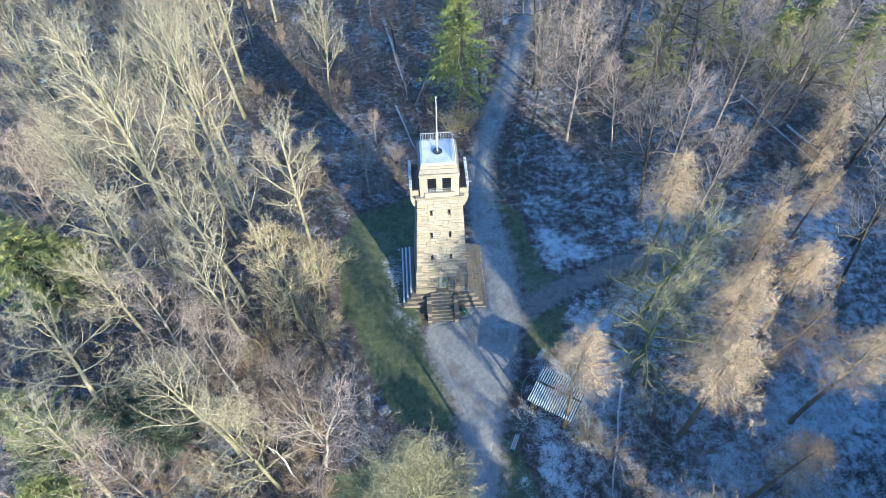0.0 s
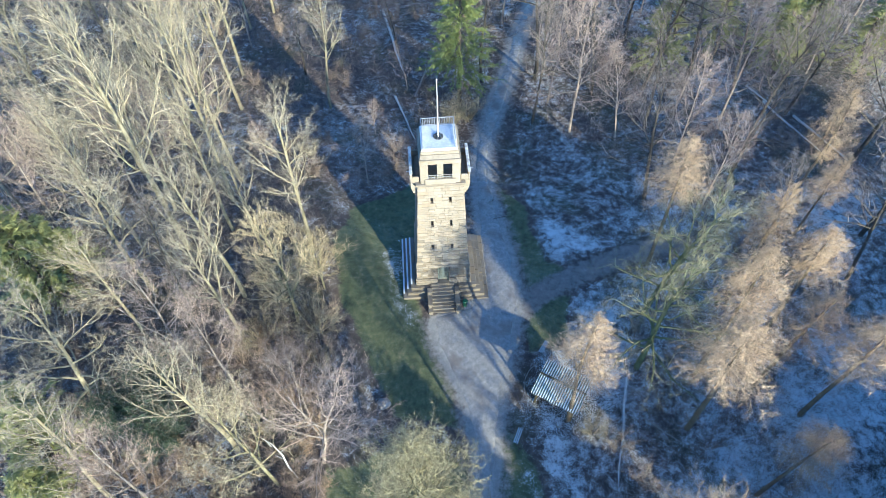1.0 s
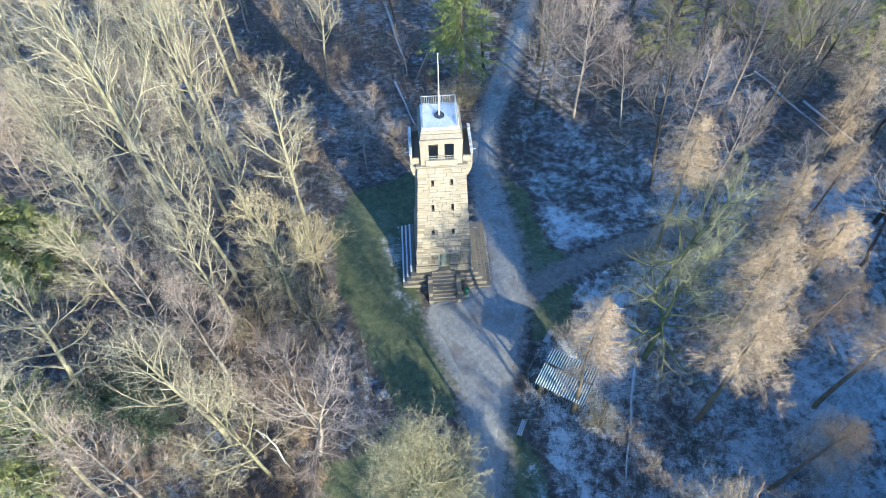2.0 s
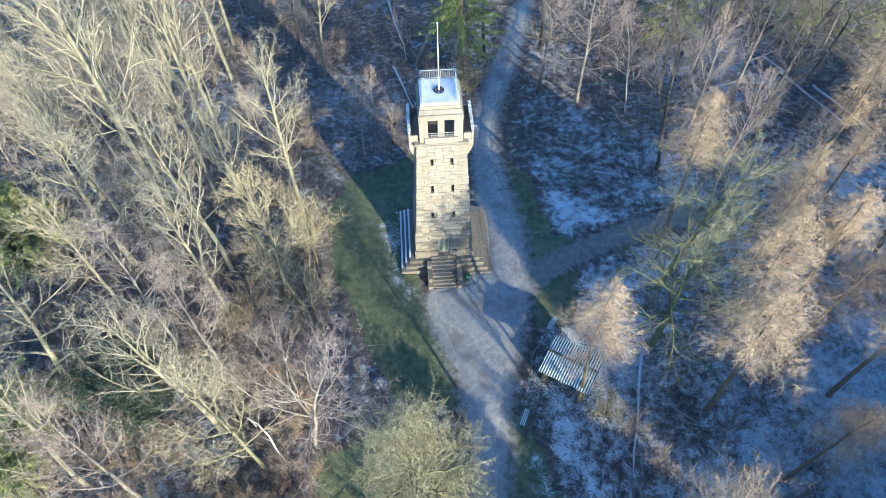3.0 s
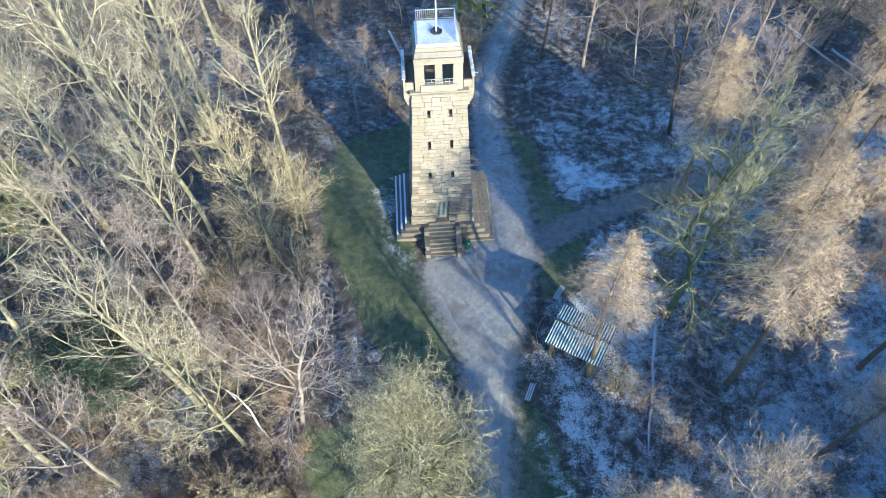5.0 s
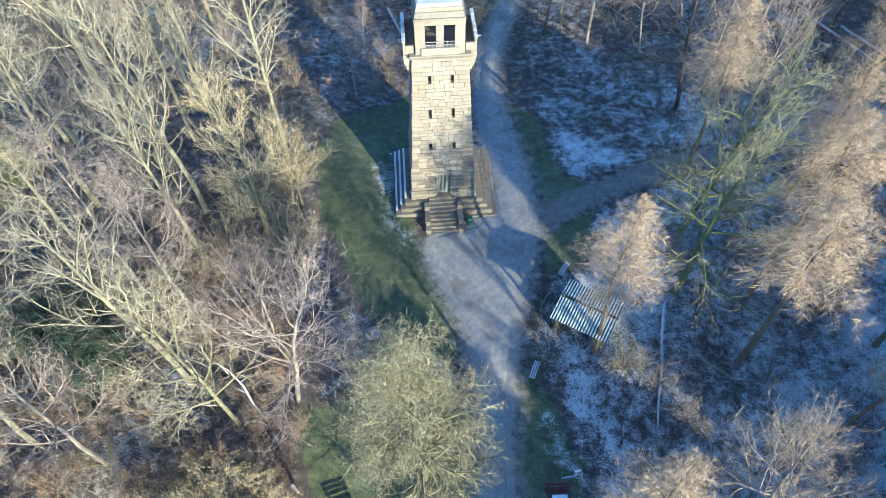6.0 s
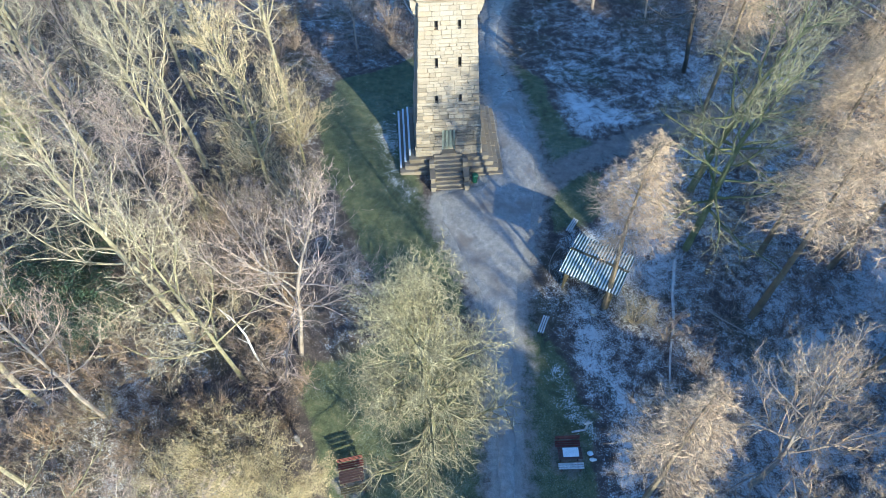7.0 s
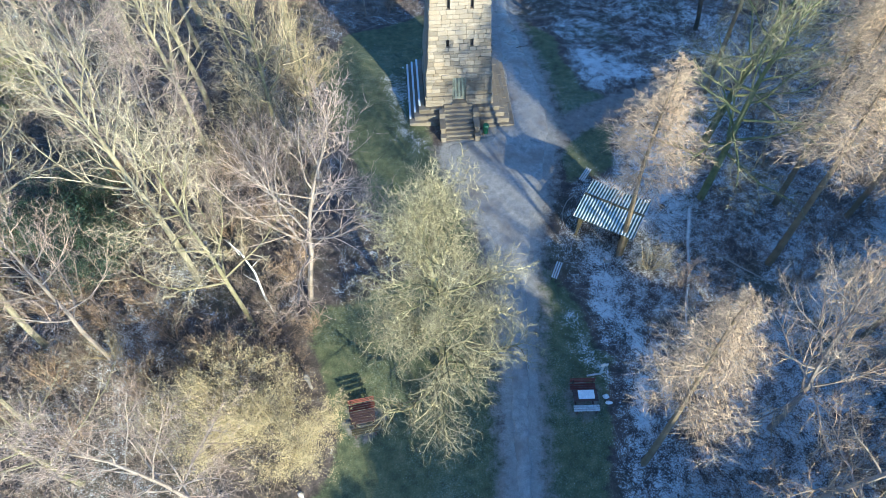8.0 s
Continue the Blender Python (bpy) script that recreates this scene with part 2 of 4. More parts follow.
M_BARK["straw"] = M_BARK["round"]
M_BARK["pale"], M_BARK["tan"], M_BARK["high_larch"] = M_BARK["tall"], M_BARK["birch"], M_BARK["larch"]
M_TWIG["pale"], M_TWIG["tan"], M_TWIG["high_larch"] = M_TWIG["tall"], M_TWIG["larch"], M_TWIG["larch"]
M_NEEDLE = surface("spruce_needles", ((0.3, (0.11, 0.14, 0.035)), (0.7, (0.27, 0.30, 0.085))), 0.8, 0.6, fine=6.0, relief=0.0, vary=0.15)
M_PINE = surface("yellow_green_needles", ((0.3, (0.20, 0.22, 0.065)), (0.7, (0.44, 0.44, 0.16))), 0.8, 0.6, fine=6.0, relief=0.0, vary=0.12)
M_HOLLY = surface("dark_holly_leaf", ((0.3, (0.025, 0.05, 0.026)), (0.7, (0.075, 0.11, 0.055))), 0.9, 0.4, fine=6.0, relief=0.0)
M_GOLD = surface("golden_leaf", ((0.3, (0.30, 0.235, 0.11)), (0.7, (0.58, 0.48, 0.25))), 1.2, 0.7, fine=8.0, relief=0.0)


# ---- mesh helpers ----
def thing(name, label, category, group="", kind="", at=None):
    ob = tagged(new(name), label, category, group, kind)
    if at is not None:
        ob.matrix_basis = at
    return ob


def mesh_of(name, bm, material):
    me = bpy.data.meshes.new(name)
    bm.to_mesh(me)
    bm.free()
    me.materials.append(material)
    return me


def part(name, bm, material, parent, label=""):
    """One mesh object under a thing or a part; bm may be a finished mesh."""
    me = bm if isinstance(bm, bpy.types.Mesh) else mesh_of(name, bm, material)
    ob = new(name, me)
    ob.parent = parent
    if label:
        ob["label"] = label
    return ob


def box(bm, lo, hi, bevel=0.0, m=None):
    """A box between two corners, its edges chamfered, into bm."""
    lo, hi = Vector(lo), Vector(hi)
    c, s = (lo + hi) / 2, hi - lo
    made = bmesh.ops.create_cube(bm, size=1.0, matrix=Matrix.Translation(c) @ Matrix.Diagonal((*s, 1)))["verts"]
    if bevel:
        edges = {e for v in made for e in v.link_edges}
        made = bmesh.ops.bevel(bm, geom=list(edges), offset=min(bevel, min(s) * 0.45), segments=1, affect="EDGES")["verts"]
    if m is not None:
        bmesh.ops.transform(bm, matrix=m, verts=made)
    return bm


def boxes(items, bevel=0.0):
    bm = bmesh.new()
    for lo, hi in items:
        box(bm, lo, hi, bevel)
    return bm


def frustum(bm, half0, half1, z0, z1, cx=0.0, cy=0.0):
    """A square block that tapers from half0 (hx, hy) to half1."""
    vs = [bm.verts.new((cx + sx * h[0], cy + sy * h[1], z)) for h, z in ((half0, z0), (half1, z1)) for sx, sy in ((-1, -1), (1, -1), (1, 1), (-1, 1))]
    bm.faces.new(vs[3::-1])
    bm.faces.new(vs[4:])
    for i in range(4):
        j = (i + 1) % 4
        bm.faces.new((vs[i], vs[j], vs[4 + j], vs[4 + i]))
    return bm


class Tubes:
    """Gathers tapered tubes and blades, and turns them into one mesh."""

    def __init__(self):
        self.v, self.f = [], []

    def tube(self, pts, radii, sides):
        first = len(self.v)
        n = len(pts)
        for i, (p, r) in enumerate(zip(pts, radii)):
            d = (pts[min(i + 1, n - 1)] - pts[max(i - 1, 0)]).normalized()
            a = d.cross(Vector((0.31, 0.9, 0.2)) if abs(d.z) > 0.8 else Vector((0, 0, 1))).normalized()
            b = d.cross(a)
            if i == n - 1:
                self.v.append(p)
            else:
                for k in range(sides):
                    w = 2 * math.pi * k / sides
                    self.v.append(p + (a * math.cos(w) + b * math.sin(w)) * r)
        for i in range(n - 2):
            for k in range(sides):
                q, s = first + i * sides, (k + 1) % sides
                self.f.append((q + k, q + s, q + sides + s, q + sides + k))
        q, tip = first + (n - 2) * sides, len(self.v) - 1
        for k in range(sides):
            self.f.append((q + k, q + (k + 1) % sides, tip))

    def sliver(self, p, tip, side, w):
        first = len(self.v)
        self.v += [p - side * w, p + side * w, tip]
        self.f.append((first, first + 1, first + 2))

    def blade(self, p, d, side, length, width):
        first = len(self.v)
        self.v += [p, p + d * length * 0.5 + side * width, p + d * length, p + d * length * 0.5 - side * width]
        self.f.append((first, first + 1, first + 2, first + 3))

    def mesh(self, name, material):
        me = bpy.data.meshes.new(name)
        me.from_pydata([tuple(v) for v in self.v], [], self.f)
        me.materials.append(material)
        return me


# ---- ground ----
def road_edges():
    """Left edge, distance and right edge of the path, from far behind the tower to in front of it."""
    rows = ((26.0, 95.0, 28.5), (16.0, 66.0, 18.6), (10.6, 49.8, 13.1), (8.4, 38.6, 10.7), (5.6, 29.1, 8.3), (4.0, 21.9, 6.4), (3.4, 16.2, 5.5), (3.5, 11.2, 5.9),
            (3.7, 5.4, 6.8), (3.9, 1.6, 7.6), (4.1, -3.1, 7.9), (2.4, -5.0, 7.9), (-1.3, -6.2, 7.8), (-0.9, -8.6, 7.3), (0.5, -11.8, 6.5),
            (1.7, -14.0, 5.9), (2.4, -16.6, 5.5), (2.8, -18.6, 5.3), (2.9, -21.5, 5.1), (2.95, -26.4, 4.9), (3.0, -32.4, 4.7), (2.9, -60.0, 4.7))
    return rows


ROAD = road_edges()
_ry = [r[1] for r in ROAD][::-1]
_rl = [r[0] for r in ROAD][::-1]
_rr = [r[2] for r in ROAD][::-1]


def road_span(y):
    k = (float(np.interp(y, _ry, _rl)), float(np.interp(y, _ry, _rr)))
    return k


BRANCH = ((7.6, -5.2), (10.5, -2.8), (13.7, -1.0), (16.2, 0.2), (19.4, 1.6), (25.0, 3.5))


def near_line(x, y, line):
    best = 1e9
    for (ax, ay), (bx, by) in zip(line, line[1:]):
        t = ((x - ax) * (bx - ax) + (y - ay) * (by - ay)) / ((bx - ax) ** 2 + (by - ay) ** 2)
        t = min(1, max(0, t))
        best = min(best, math.hypot(x - ax - t * (bx - ax), y - ay - t * (by - ay)))
    return best


def area(x, y, ring, soft=1.0):
    """1 inside a ring of ground, falling to 0 over a soft edge."""
    if not (min(p[0] for p in ring) - soft < x < max(p[0] for p in ring) + soft and min(p[1] for p in ring) - soft < y < max(p[1] for p in ring) + soft):
        return 0.0
    inside = False
    for (ax, ay), (bx, by) in zip(ring, ring[1:] + ring[:1]):
        if (ay > y) != (by > y) and x < (bx - ax) * (y - ay) / (by - ay) + ax:
            inside = not inside
    d = near_line(x, y, ring + ring[:1])
    return smooth(-soft, soft, d if inside else -d)


TURF = (
    ((-11.6, 4.0), (-10.1, 7.6), (-3.0, 13.0), (-2.0, 4.0), (-2.6, -3.7), (-1.0, -7.6), (1.9, -14.6), (1.6, -17.0), (-3.4, -16.6), (-7.9, -9.0), (-10.9, -1.5)),
    ((5.8, 14.5), (8.8, 9.1), (11.0, 1.3), (13.1, -0.6), (9.3, -2.8), (7.2, 1.0)),
    ((13.0, -3.5), (10.5, -3.4), (8.0, -7.4), (8.4, -10.5), (12.0, -8.0)),
    ((5.0, -15.5), (7.6, -19.6), (10.0, -24.1), (9.0, -26.4), (8.9, -34.0), (4.4, -34.0), (5.0, -20.0)),
    ((-10.2, -20.4), (-7.0, -20.5), (-3.0, -18.5), (2.9, -20.0), (3.0, -34.0), (-8.6, -34.0), (-7.4, -29.5), (-7.9, -25.6), (-9.6, -23.1)),
)
FROST = (
    ((9.8, 7.4), (13.9, 6.6), (17.6, 4.0), (16.7, 1.6), (11.5, 1.0)),
    ((15.2, -2.8), (17.8, -4.7), (17.0, -8.6), (12.9, -9.5), (12.4, -7.0)),
    ((8.0, -16.0), (11.9, -15.6), (12.2, -21.0), (12.8, -24.2), (12.2, -31.0), (9.8, -31.0), (10.6, -25.0), (10.2, -22.6), (8.2, -20.2)),
)
RIME = (((-6.5, 1.5), (-3.6, 3.5), (-3.6, -4.6), (-2.0, -5.6), (-1.6, -7.4), (-3.6, -7.4), (-5.8, -2.5)), ((6.2, -19.0), (8.4, -21.0), (10.3, -25.0), (9.4, -27.0), (7.0, -23.0)))
OPEN = (((-8.5, -8.0), (2.5, -12.0), (3.0, -22.0), (-8.0, -21.5), (-9.5, -17.0)), ((6.0, 22.0), (12.0, 21.0), (20.0, 14.0), (22.5, 4.0), (16.5, -4.0), (13.0, -10.0), (7.0, -6.0)))


TABLES = ((7.85, -26.7), (-5.75, -28.2))


def cover(x, y):
    """How much turf, frost and bare earth lie at a place."""
    wx, wy = x + 0.9 * noise.noise((x * 0.3, y * 0.3, 1.0)), y + 0.9 * noise.noise((x * 0.3, y * 0.3, 8.0))
    lx, rx = road_span(y)
    turf = max(area(wx, wy, ring, 0.9) for ring in TURF)
    snow = max(max(area(wx, wy, ring, 1.3) for ring in FROST) * 0.72, max(area(wx, wy, ring, 1.0) for ring in RIME) * 0.57)
    n = noise.noise((x * 0.07, y * 0.07, 5.0)) + 0.6 * noise.noise((x * 0.23, y * 0.23, 7.0))
    wood = (0.55 if x > 9 else 0.41) + 0.22 * n
    if x < -8 and y < -2:
        wood -= 0.07
    if x > 6:
        wood -= 0.10 * smooth(8, 18, y)
    if x > 11 and y < -8:
        wood += 0.05
    wood *= 1 - 0.75 * turf
    d = near_line(x, y, BRANCH)
    earth = max(1 - smooth(0.8, 2.0, d), (1 - smooth(0.2, 2.2, max(lx - x, x - rx))) * 0.8)
    earth = max(earth, 0.75 * (1 - smooth(0.9, 2.0, min(math.hypot(x - tx, y - ty) for tx, ty in TABLES))))
    snow = max(snow, wood) * (1 - 0.8 * earth)
    off = max(lx - x, x - rx)
    return turf * (1 - 0.7 * max(0, snow - 0.75)), snow, earth * 0.85, 0.95 * (1 - smooth(-0.6, 1.1, off))


def axis(spans):
    out = []
    for a, b, step in spans:
        out += list(np.arange(a, b, step))
    return out + [spans[-1][1]]


def make_ground():
    xs = axis(((-600, -140, 46), (-140, -34, 2.0), (-34, 34, 0.5), (34, 140, 2.0), (140, 600, 46)))
    ys = axis(((-500, -60, 40), (-60, -36, 2.0), (-36, 24, 0.5), (24, 60, 1.0), (60, 130, 2.5), (130, 600, 47)))
    nx = len(xs)
    verts = [(x, y, lie(x, y)) for y in ys for x in xs]
    faces = [(j * nx + i, j * nx + i + 1, (j + 1) * nx + i + 1, (j + 1) * nx + i) for j in range(len(ys) - 1) for i in range(nx - 1)]
    me = bpy.data.meshes.new("ground")
    me.from_pydata(verts, [], faces)
    at = me.color_attributes.new("cover", "FLOAT_COLOR", "POINT")
    col = np.ones((len(verts), 4), np.float32)
    for k, (x, y, z) in enumerate(verts):
        col[k] = cover(x, y)
    at.data.foreach_set("color", col.ravel())
    me.polygons.foreach_set("use_smooth", [True] * len(faces))
    me.materials.append(M_GROUND)
    return tagged(new("ground", me), "forest floor of brown leaf litter, turf and thin frost", "ground", kind="structure")


def make_road():
    ys = np.concatenate((np.arange(-60, -34, 0.5), np.arange(-34, 30, 0.16), np.arange(30, 110, 0.5)))
    verts, faces, n = [], [], 15
    for y in ys:
        a, b = road_span(y)
        a += 0.45 + 0.35 * noise.noise((y * 0.6, 2.0, 0.0)) + 0.12 * noise.noise((y * 2.6, 5.0, 0.0))
        b += -0.45 + 0.35 * noise.noise((y * 0.6, 12.0, 0.0)) + 0.12 * noise.noise((y * 2.6, 15.0, 0.0))
        for k in range(n):
            f = k / (n - 1)
            x = a + (b - a) * f
            crown = 0.07 * (1 - (2 * f - 1) ** 2)
            edge = -0.03 if k in (0, n - 1) else 0.012
            verts.append((x, y, lie(x, y) + crown + edge))
    for j in range(len(ys) - 1):
        for k in range(n - 1):
            faces.append((j * n + k, j * n + k + 1, (j + 1) * n + k + 1, (j + 1) * n + k))
    me = bpy.data.meshes.new("road")
    me.from_pydata(verts, [], faces)
    me.polygons.foreach_set("use_smooth", [True] * len(faces))
    me.materials.append(M_ROAD)
    return tagged(new("road", me), "grey gravel path widening into a forecourt", "path", kind="structure")


make_ground()
make_road()


# ---- the tower ----
TOWER = pose(0, -0.45, 0, 0, 0, 4.6) @ Matrix.Diagonal((1, 1, 1.06, 1))
SHAFT = ((1.5, 2.68), (2.1, 2.68), (2.15, 2.58), (4.3, 2.56), (5.2, 2.42), (14.1, 1.93))   # height, half width


def half_at(z):
    return float(np.interp(z, [s[0] for s in SHAFT], [s[1] for s in SHAFT]))


def make_tower():
    rng = random.Random(11)
    tower = thing("tower", "pale sandstone lookout tower with stepped base and flagpole", "tower", at=TOWER)
    # stepped base
    tiers = ((4.42, 4.0, 0.25), (4.02, 3.74, 0.68), (3.62, 3.48, 1.1), (3.22, 3.22, 1.5))
    z0 = -4.0
    for wide, half, top in tiers:
        bm = boxes([((-wide, -half + 0.25, z0), (wide, half + 0.2, top - 0.16))], 0.03)
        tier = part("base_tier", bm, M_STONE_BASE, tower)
        # coping slabs round the rim
        front, back, n = -half + 0.22, half + 0.23, 7
        for k in range(n):
            a = -wide - 0.03 + (2 * wide + 0.06) * k / n
            b = -wide - 0.03 + (2 * wide + 0.06) * (k + 1) / n - 0.015
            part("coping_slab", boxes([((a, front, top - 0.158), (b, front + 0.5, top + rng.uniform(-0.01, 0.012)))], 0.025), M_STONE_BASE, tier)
            c = front + 0.51 + (back - front - 0.51) * k / n
            d = front + 0.51 + (back - front - 0.51) * (k + 1) / n - 0.015
            for s in (-1, 1):
                x0, x1 = sorted((s * (wide + 0.03), s * (wide - 0.47)))
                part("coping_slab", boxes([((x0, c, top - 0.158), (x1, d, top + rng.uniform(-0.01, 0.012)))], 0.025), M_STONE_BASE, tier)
                if s < 0:
                    part("frost_rim", boxes([((x0 + 0.01, c, top + 0.004), (x0 + 0.17, d, top + 0.022))], 0.006), M_SNOW, tier, "thin rim of frost")
        z0 = top - 0.17
    # stairs between two cheek walls
    steps = 10
    for k in range(steps):
        y0 = -5.45 + 0.285 * k
        z1 = -0.12 + 0.185 * (k + 1)
        wide = 1.62 if k == 0 else 1.14
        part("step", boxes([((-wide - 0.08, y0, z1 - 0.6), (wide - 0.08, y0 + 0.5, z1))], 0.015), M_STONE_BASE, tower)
    for s in (-1, 1):
        bm = bmesh.new()
        x0, x1 = sorted((s * 1.15 - 0.08, s * 1.55 - 0.08))
        box(bm, (x0, -5.35, -0.8), (x1, -4.9, 0.55), 0.03)
        box(bm, (x0 + 0.02, -4.9, -0.8), (x1 - 0.02, -3.6, 1.05), 0.03)
        box(bm, (x0 - 0.03, -3.72, 1.05), (x1 + 0.03, -3.15, 1.62), 0.03)
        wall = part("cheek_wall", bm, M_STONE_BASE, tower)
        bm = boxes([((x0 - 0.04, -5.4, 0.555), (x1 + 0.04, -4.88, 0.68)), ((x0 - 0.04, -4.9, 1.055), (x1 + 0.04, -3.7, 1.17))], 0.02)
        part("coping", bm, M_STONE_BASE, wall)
    # plinth and shaft core
    bm = bmesh.new()
    inset = 0.30
    for (za, ha), (zb, hb) in zip(SHAFT, SHAFT[1:]):
        frustum(bm, (ha - inset, ha - inset), (hb - inset, hb - inset), za, zb)
    shaft = part("shaft", bm, M_MORTAR, tower)
    slits = [(s * f, z) for z, f in ((6.8, 0.9), (9.76, 0.84), (12.66, 0.79)) for s in (-1, 1)]
    rest = {1: bmesh.new(), 2: bmesh.new(), 3: bmesh.new()}
    z, course = 1.52, 0
    while z < 14.05:
        h = rng.choice((0.24, 0.28, 0.32, 0.36))
        if z < 2.1:
            h = 0.29
        h = min(h, 14.12 - z)
        # more darker stones low down, painting in tree shade along with weathering
        worn_shaded = 0.7 * (1 - smooth(3.5, 8.5, z))
        for side in range(4):
            half = (half_at(z) + half_at(z + h)) / 2
            lean = math.degrees(math.atan2(half_at(z) - half_at(z + h), h)) if z > 4.2 else 0.0
            x = -half
            while x < half - 0.01:
                w = rng.uniform(0.38, 0.95)
                if half - (x + w) < 0.35:
                    w = half - x
                spans = [(x, x + w)]
                if side == 0:
                    for sx, sz in slits:
                        if sz - 0.3 < z + h / 2 < sz + 0.3:
                            cut = []
                            for a, b in spans:
                                if a < sx + 0.11 and b > sx - 0.11:
                                    cut += [q for q in ((a, sx - 0.11), (sx + 0.11, b)) if q[1] - q[0] > 0.04]
                                else:
                                    cut.append((a, b))
                            spans = cut
                    if z < 4.05 and z + h > 1.88:
                        cut = []
                        for a, b in spans:
                            if a < 0.52 and b > -0.52:
                                cut += [q for q in ((a, -0.52), (0.52, b)) if q[1] - q[0] > 0.04]
                            else:
                                cut.append((a, b))
                        spans = cut
                for a, b in spans:
                    proud = rng.uniform(0.0, 0.035)
                    if side == 0 and z > 2.0:
                        bm = boxes([((a + 0.005, -proud, 0.005), (b - 0.005, inset, h - 0.005))], 0.022)
                        ob = part("stone", bm, M_STONE_BASE if rng.random() < worn_shaded else M_STONE, shaft)
                        ob.matrix_basis = pose(0, -half_at(z) + 0.0, z, -lean)
                    else:
                        bm = rest.get(side) or rest[1]
                        m = pose(0, 0, 0, 0, 0, 90 * side) @ pose(0, -half_at(z), z, -lean)
                        box(bm, (a + 0.005, -proud, 0.005), (b - 0.005, inset, h - 0.005), 0.02, m)
                x += w
        z += h
        course += 1
    for side in (1, 2, 3):
        part("masonry", rest[side], M_STONE, shaft)
    for sx, sz in slits:
        hy = half_at(sz)
        part("slit_window", boxes([((sx - 0.13, -hy + 0.27, sz - 0.42), (sx + 0.13, -hy + 0.33, sz + 0.42))]), M_DARK, tower, "narrow dark window slit")
    # door of vertical bars in its recess
    door = part("door", boxes([((-0.50, -2.34, 1.9), (0.50, -2.28, 3.95))]), M_DARK, tower, "pale barred door")
    part("door_frame", boxes([((-0.52, -2.44, 1.9), (-0.44, -2.34, 4.0)), ((0.44, -2.44, 1.9), (0.52, -2.34, 4.0)), ((-0.52, -2.44, 3.92), (0.52, -2.34, 4.0))], 0.01), M_GATE, door)
    for k in range(8):
        x = -0.39 + 0.11 * k
        part("bar", boxes([((x - 0.035, -2.42, 1.95), (x + 0.035, -2.36, 3.92))], 0.01), M_GATE, door)
    part("door_sill", boxes([((-0.6, -2.9, 1.5), (0.6, -2.3, 1.88))], 0.02), M_STONE_BASE, tower)
    # carved string above the door
    part("lintel", boxes([((-1.35, -2.66, 4.06), (1.35, -2.5, 4.34))], 0.03), M_STONE, shaft)
    for k in range(11):
        part("carved_block", boxes([((-1.25 + 0.23 * k, -2.69, 4.1), (-1.25 + 0.23 * k + 0.15, -2.655, 4.3))], 0.012), M_STONE, shaft)
    # head of the shaft: ledge, corner blocks, balconies, belvedere
    bm = frustum(bmesh.new(), (1.95, 1.95), (2.08, 2.08), 14.12, 14.32)
    box(bm, (-2.08, -2.08, 14.32), (2.08, 2.08, 14.46), 0.03)
    part("ledge", bm, M_STONE, tower)
    for side in range(4):
        turn = pose(0, 0, 0, 0, 0, 90 * side)
        is_side = side in (1, 3)
        bm = bmesh.new()
        if is_side:        # projecting balcony on a rounded corbel
            for k in range(6):
                a, b = math.pi / 2 * k / 6, math.pi / 2 * (k + 1) / 6
                box(bm, (-1.66, -1.9 - 0.58 * math.sin(b), 12.75 + 1.4 * k / 6), (1.66, -1.75, 12.75 + 1.4 * (k + 1) / 6), 0.0, turn)
            corbel = part("corbel", bm, M_STONE, tower)
            bm = bmesh.new()
            box(bm, (-1.68, -2.50, 14.15), (1.68, -1.6, 14.34), 0.03, turn)
            part("balcony_floor", bm, M_STONE, tower)
            for lo, hi in (((-1.66, -2.48, 14.34), (1.66, -2.32, 15.28)), ((-1.66, -2.32, 14.34), (-1.48, -1.72, 15.0)), ((1.48, -2.32, 14.34), (1.66, -1.72, 15.0))):
                bm = bmesh.new()
                box(bm, lo, hi, 0.03, turn)
                part("parapet", bm, M_STONE, tower)
            bm = bmesh.new()
            box(bm, (-1.7, -2.53, 15.284), (1.7, -2.28, 15.35), 0.03, turn)
            part("parapet_coping", bm, M_FROSTED, tower)
        else:
            box(bm, (-1.28, -2.02, 14.3), (1.28, -1.62, 14.95), 0.03, turn)
            part("parapet", bm, M_STONE, tower)
        # wall with twin openings
        front = 1.9 if not is_side else 1.66
        z0 = 14.3 if is_side else 14.95
        for lo, hi in (((-1.66, -front, 14.3), (-0.98, -front + 0.36, 16.5)), ((0.98, -front, 14.3), (1.66 - 0.001, -front + 0.36, 16.5))):
            bm = bmesh.new()
            if is_side:
                lo, hi = (lo[0] * 0.93, lo[1], lo[2]), (hi[0] * 0.93, hi[1], hi[2])
            box(bm, lo, hi, 0.03, turn)
            part("pier", bm, M_STONE, tower)
        bm = bmesh.new()
        box(bm, (-0.26, -front + 0.04, z0), (0.26, -front + 0.34, 16.5), 0.03, turn)
        part("pillar", bm, M_STONE, tower)
        bm = bmesh.new()
        box(bm, (-1.68, -front - 0.02, 16.504), (1.68, -front + 0.38, 16.84), 0.03, turn)
        part("lintel", bm, M_STONE, tower)
        if not is_side:
            bm = bmesh.new()
            for zz in (15.12, 15.34):
                box(bm, (-1.0, -front - 0.02, zz), (1.0, -front + 0.02, zz + 0.045), 0.0, turn)
            for k in range(9):
                box(bm, (-1.0 + 0.245 * k, -front - 0.01, 14.955), (-0.97 + 0.245 * k, -front + 0.01, 15.34), 0.0, turn)
            part("opening_rail", bm, M_STEEL, tower, "thin galvanised rail across the opening")
    part("belvedere_floor", boxes([((-1.5, -1.5, 14.2), (1.5, 1.5, 14.36))]), M_STONE_BASE, tower)
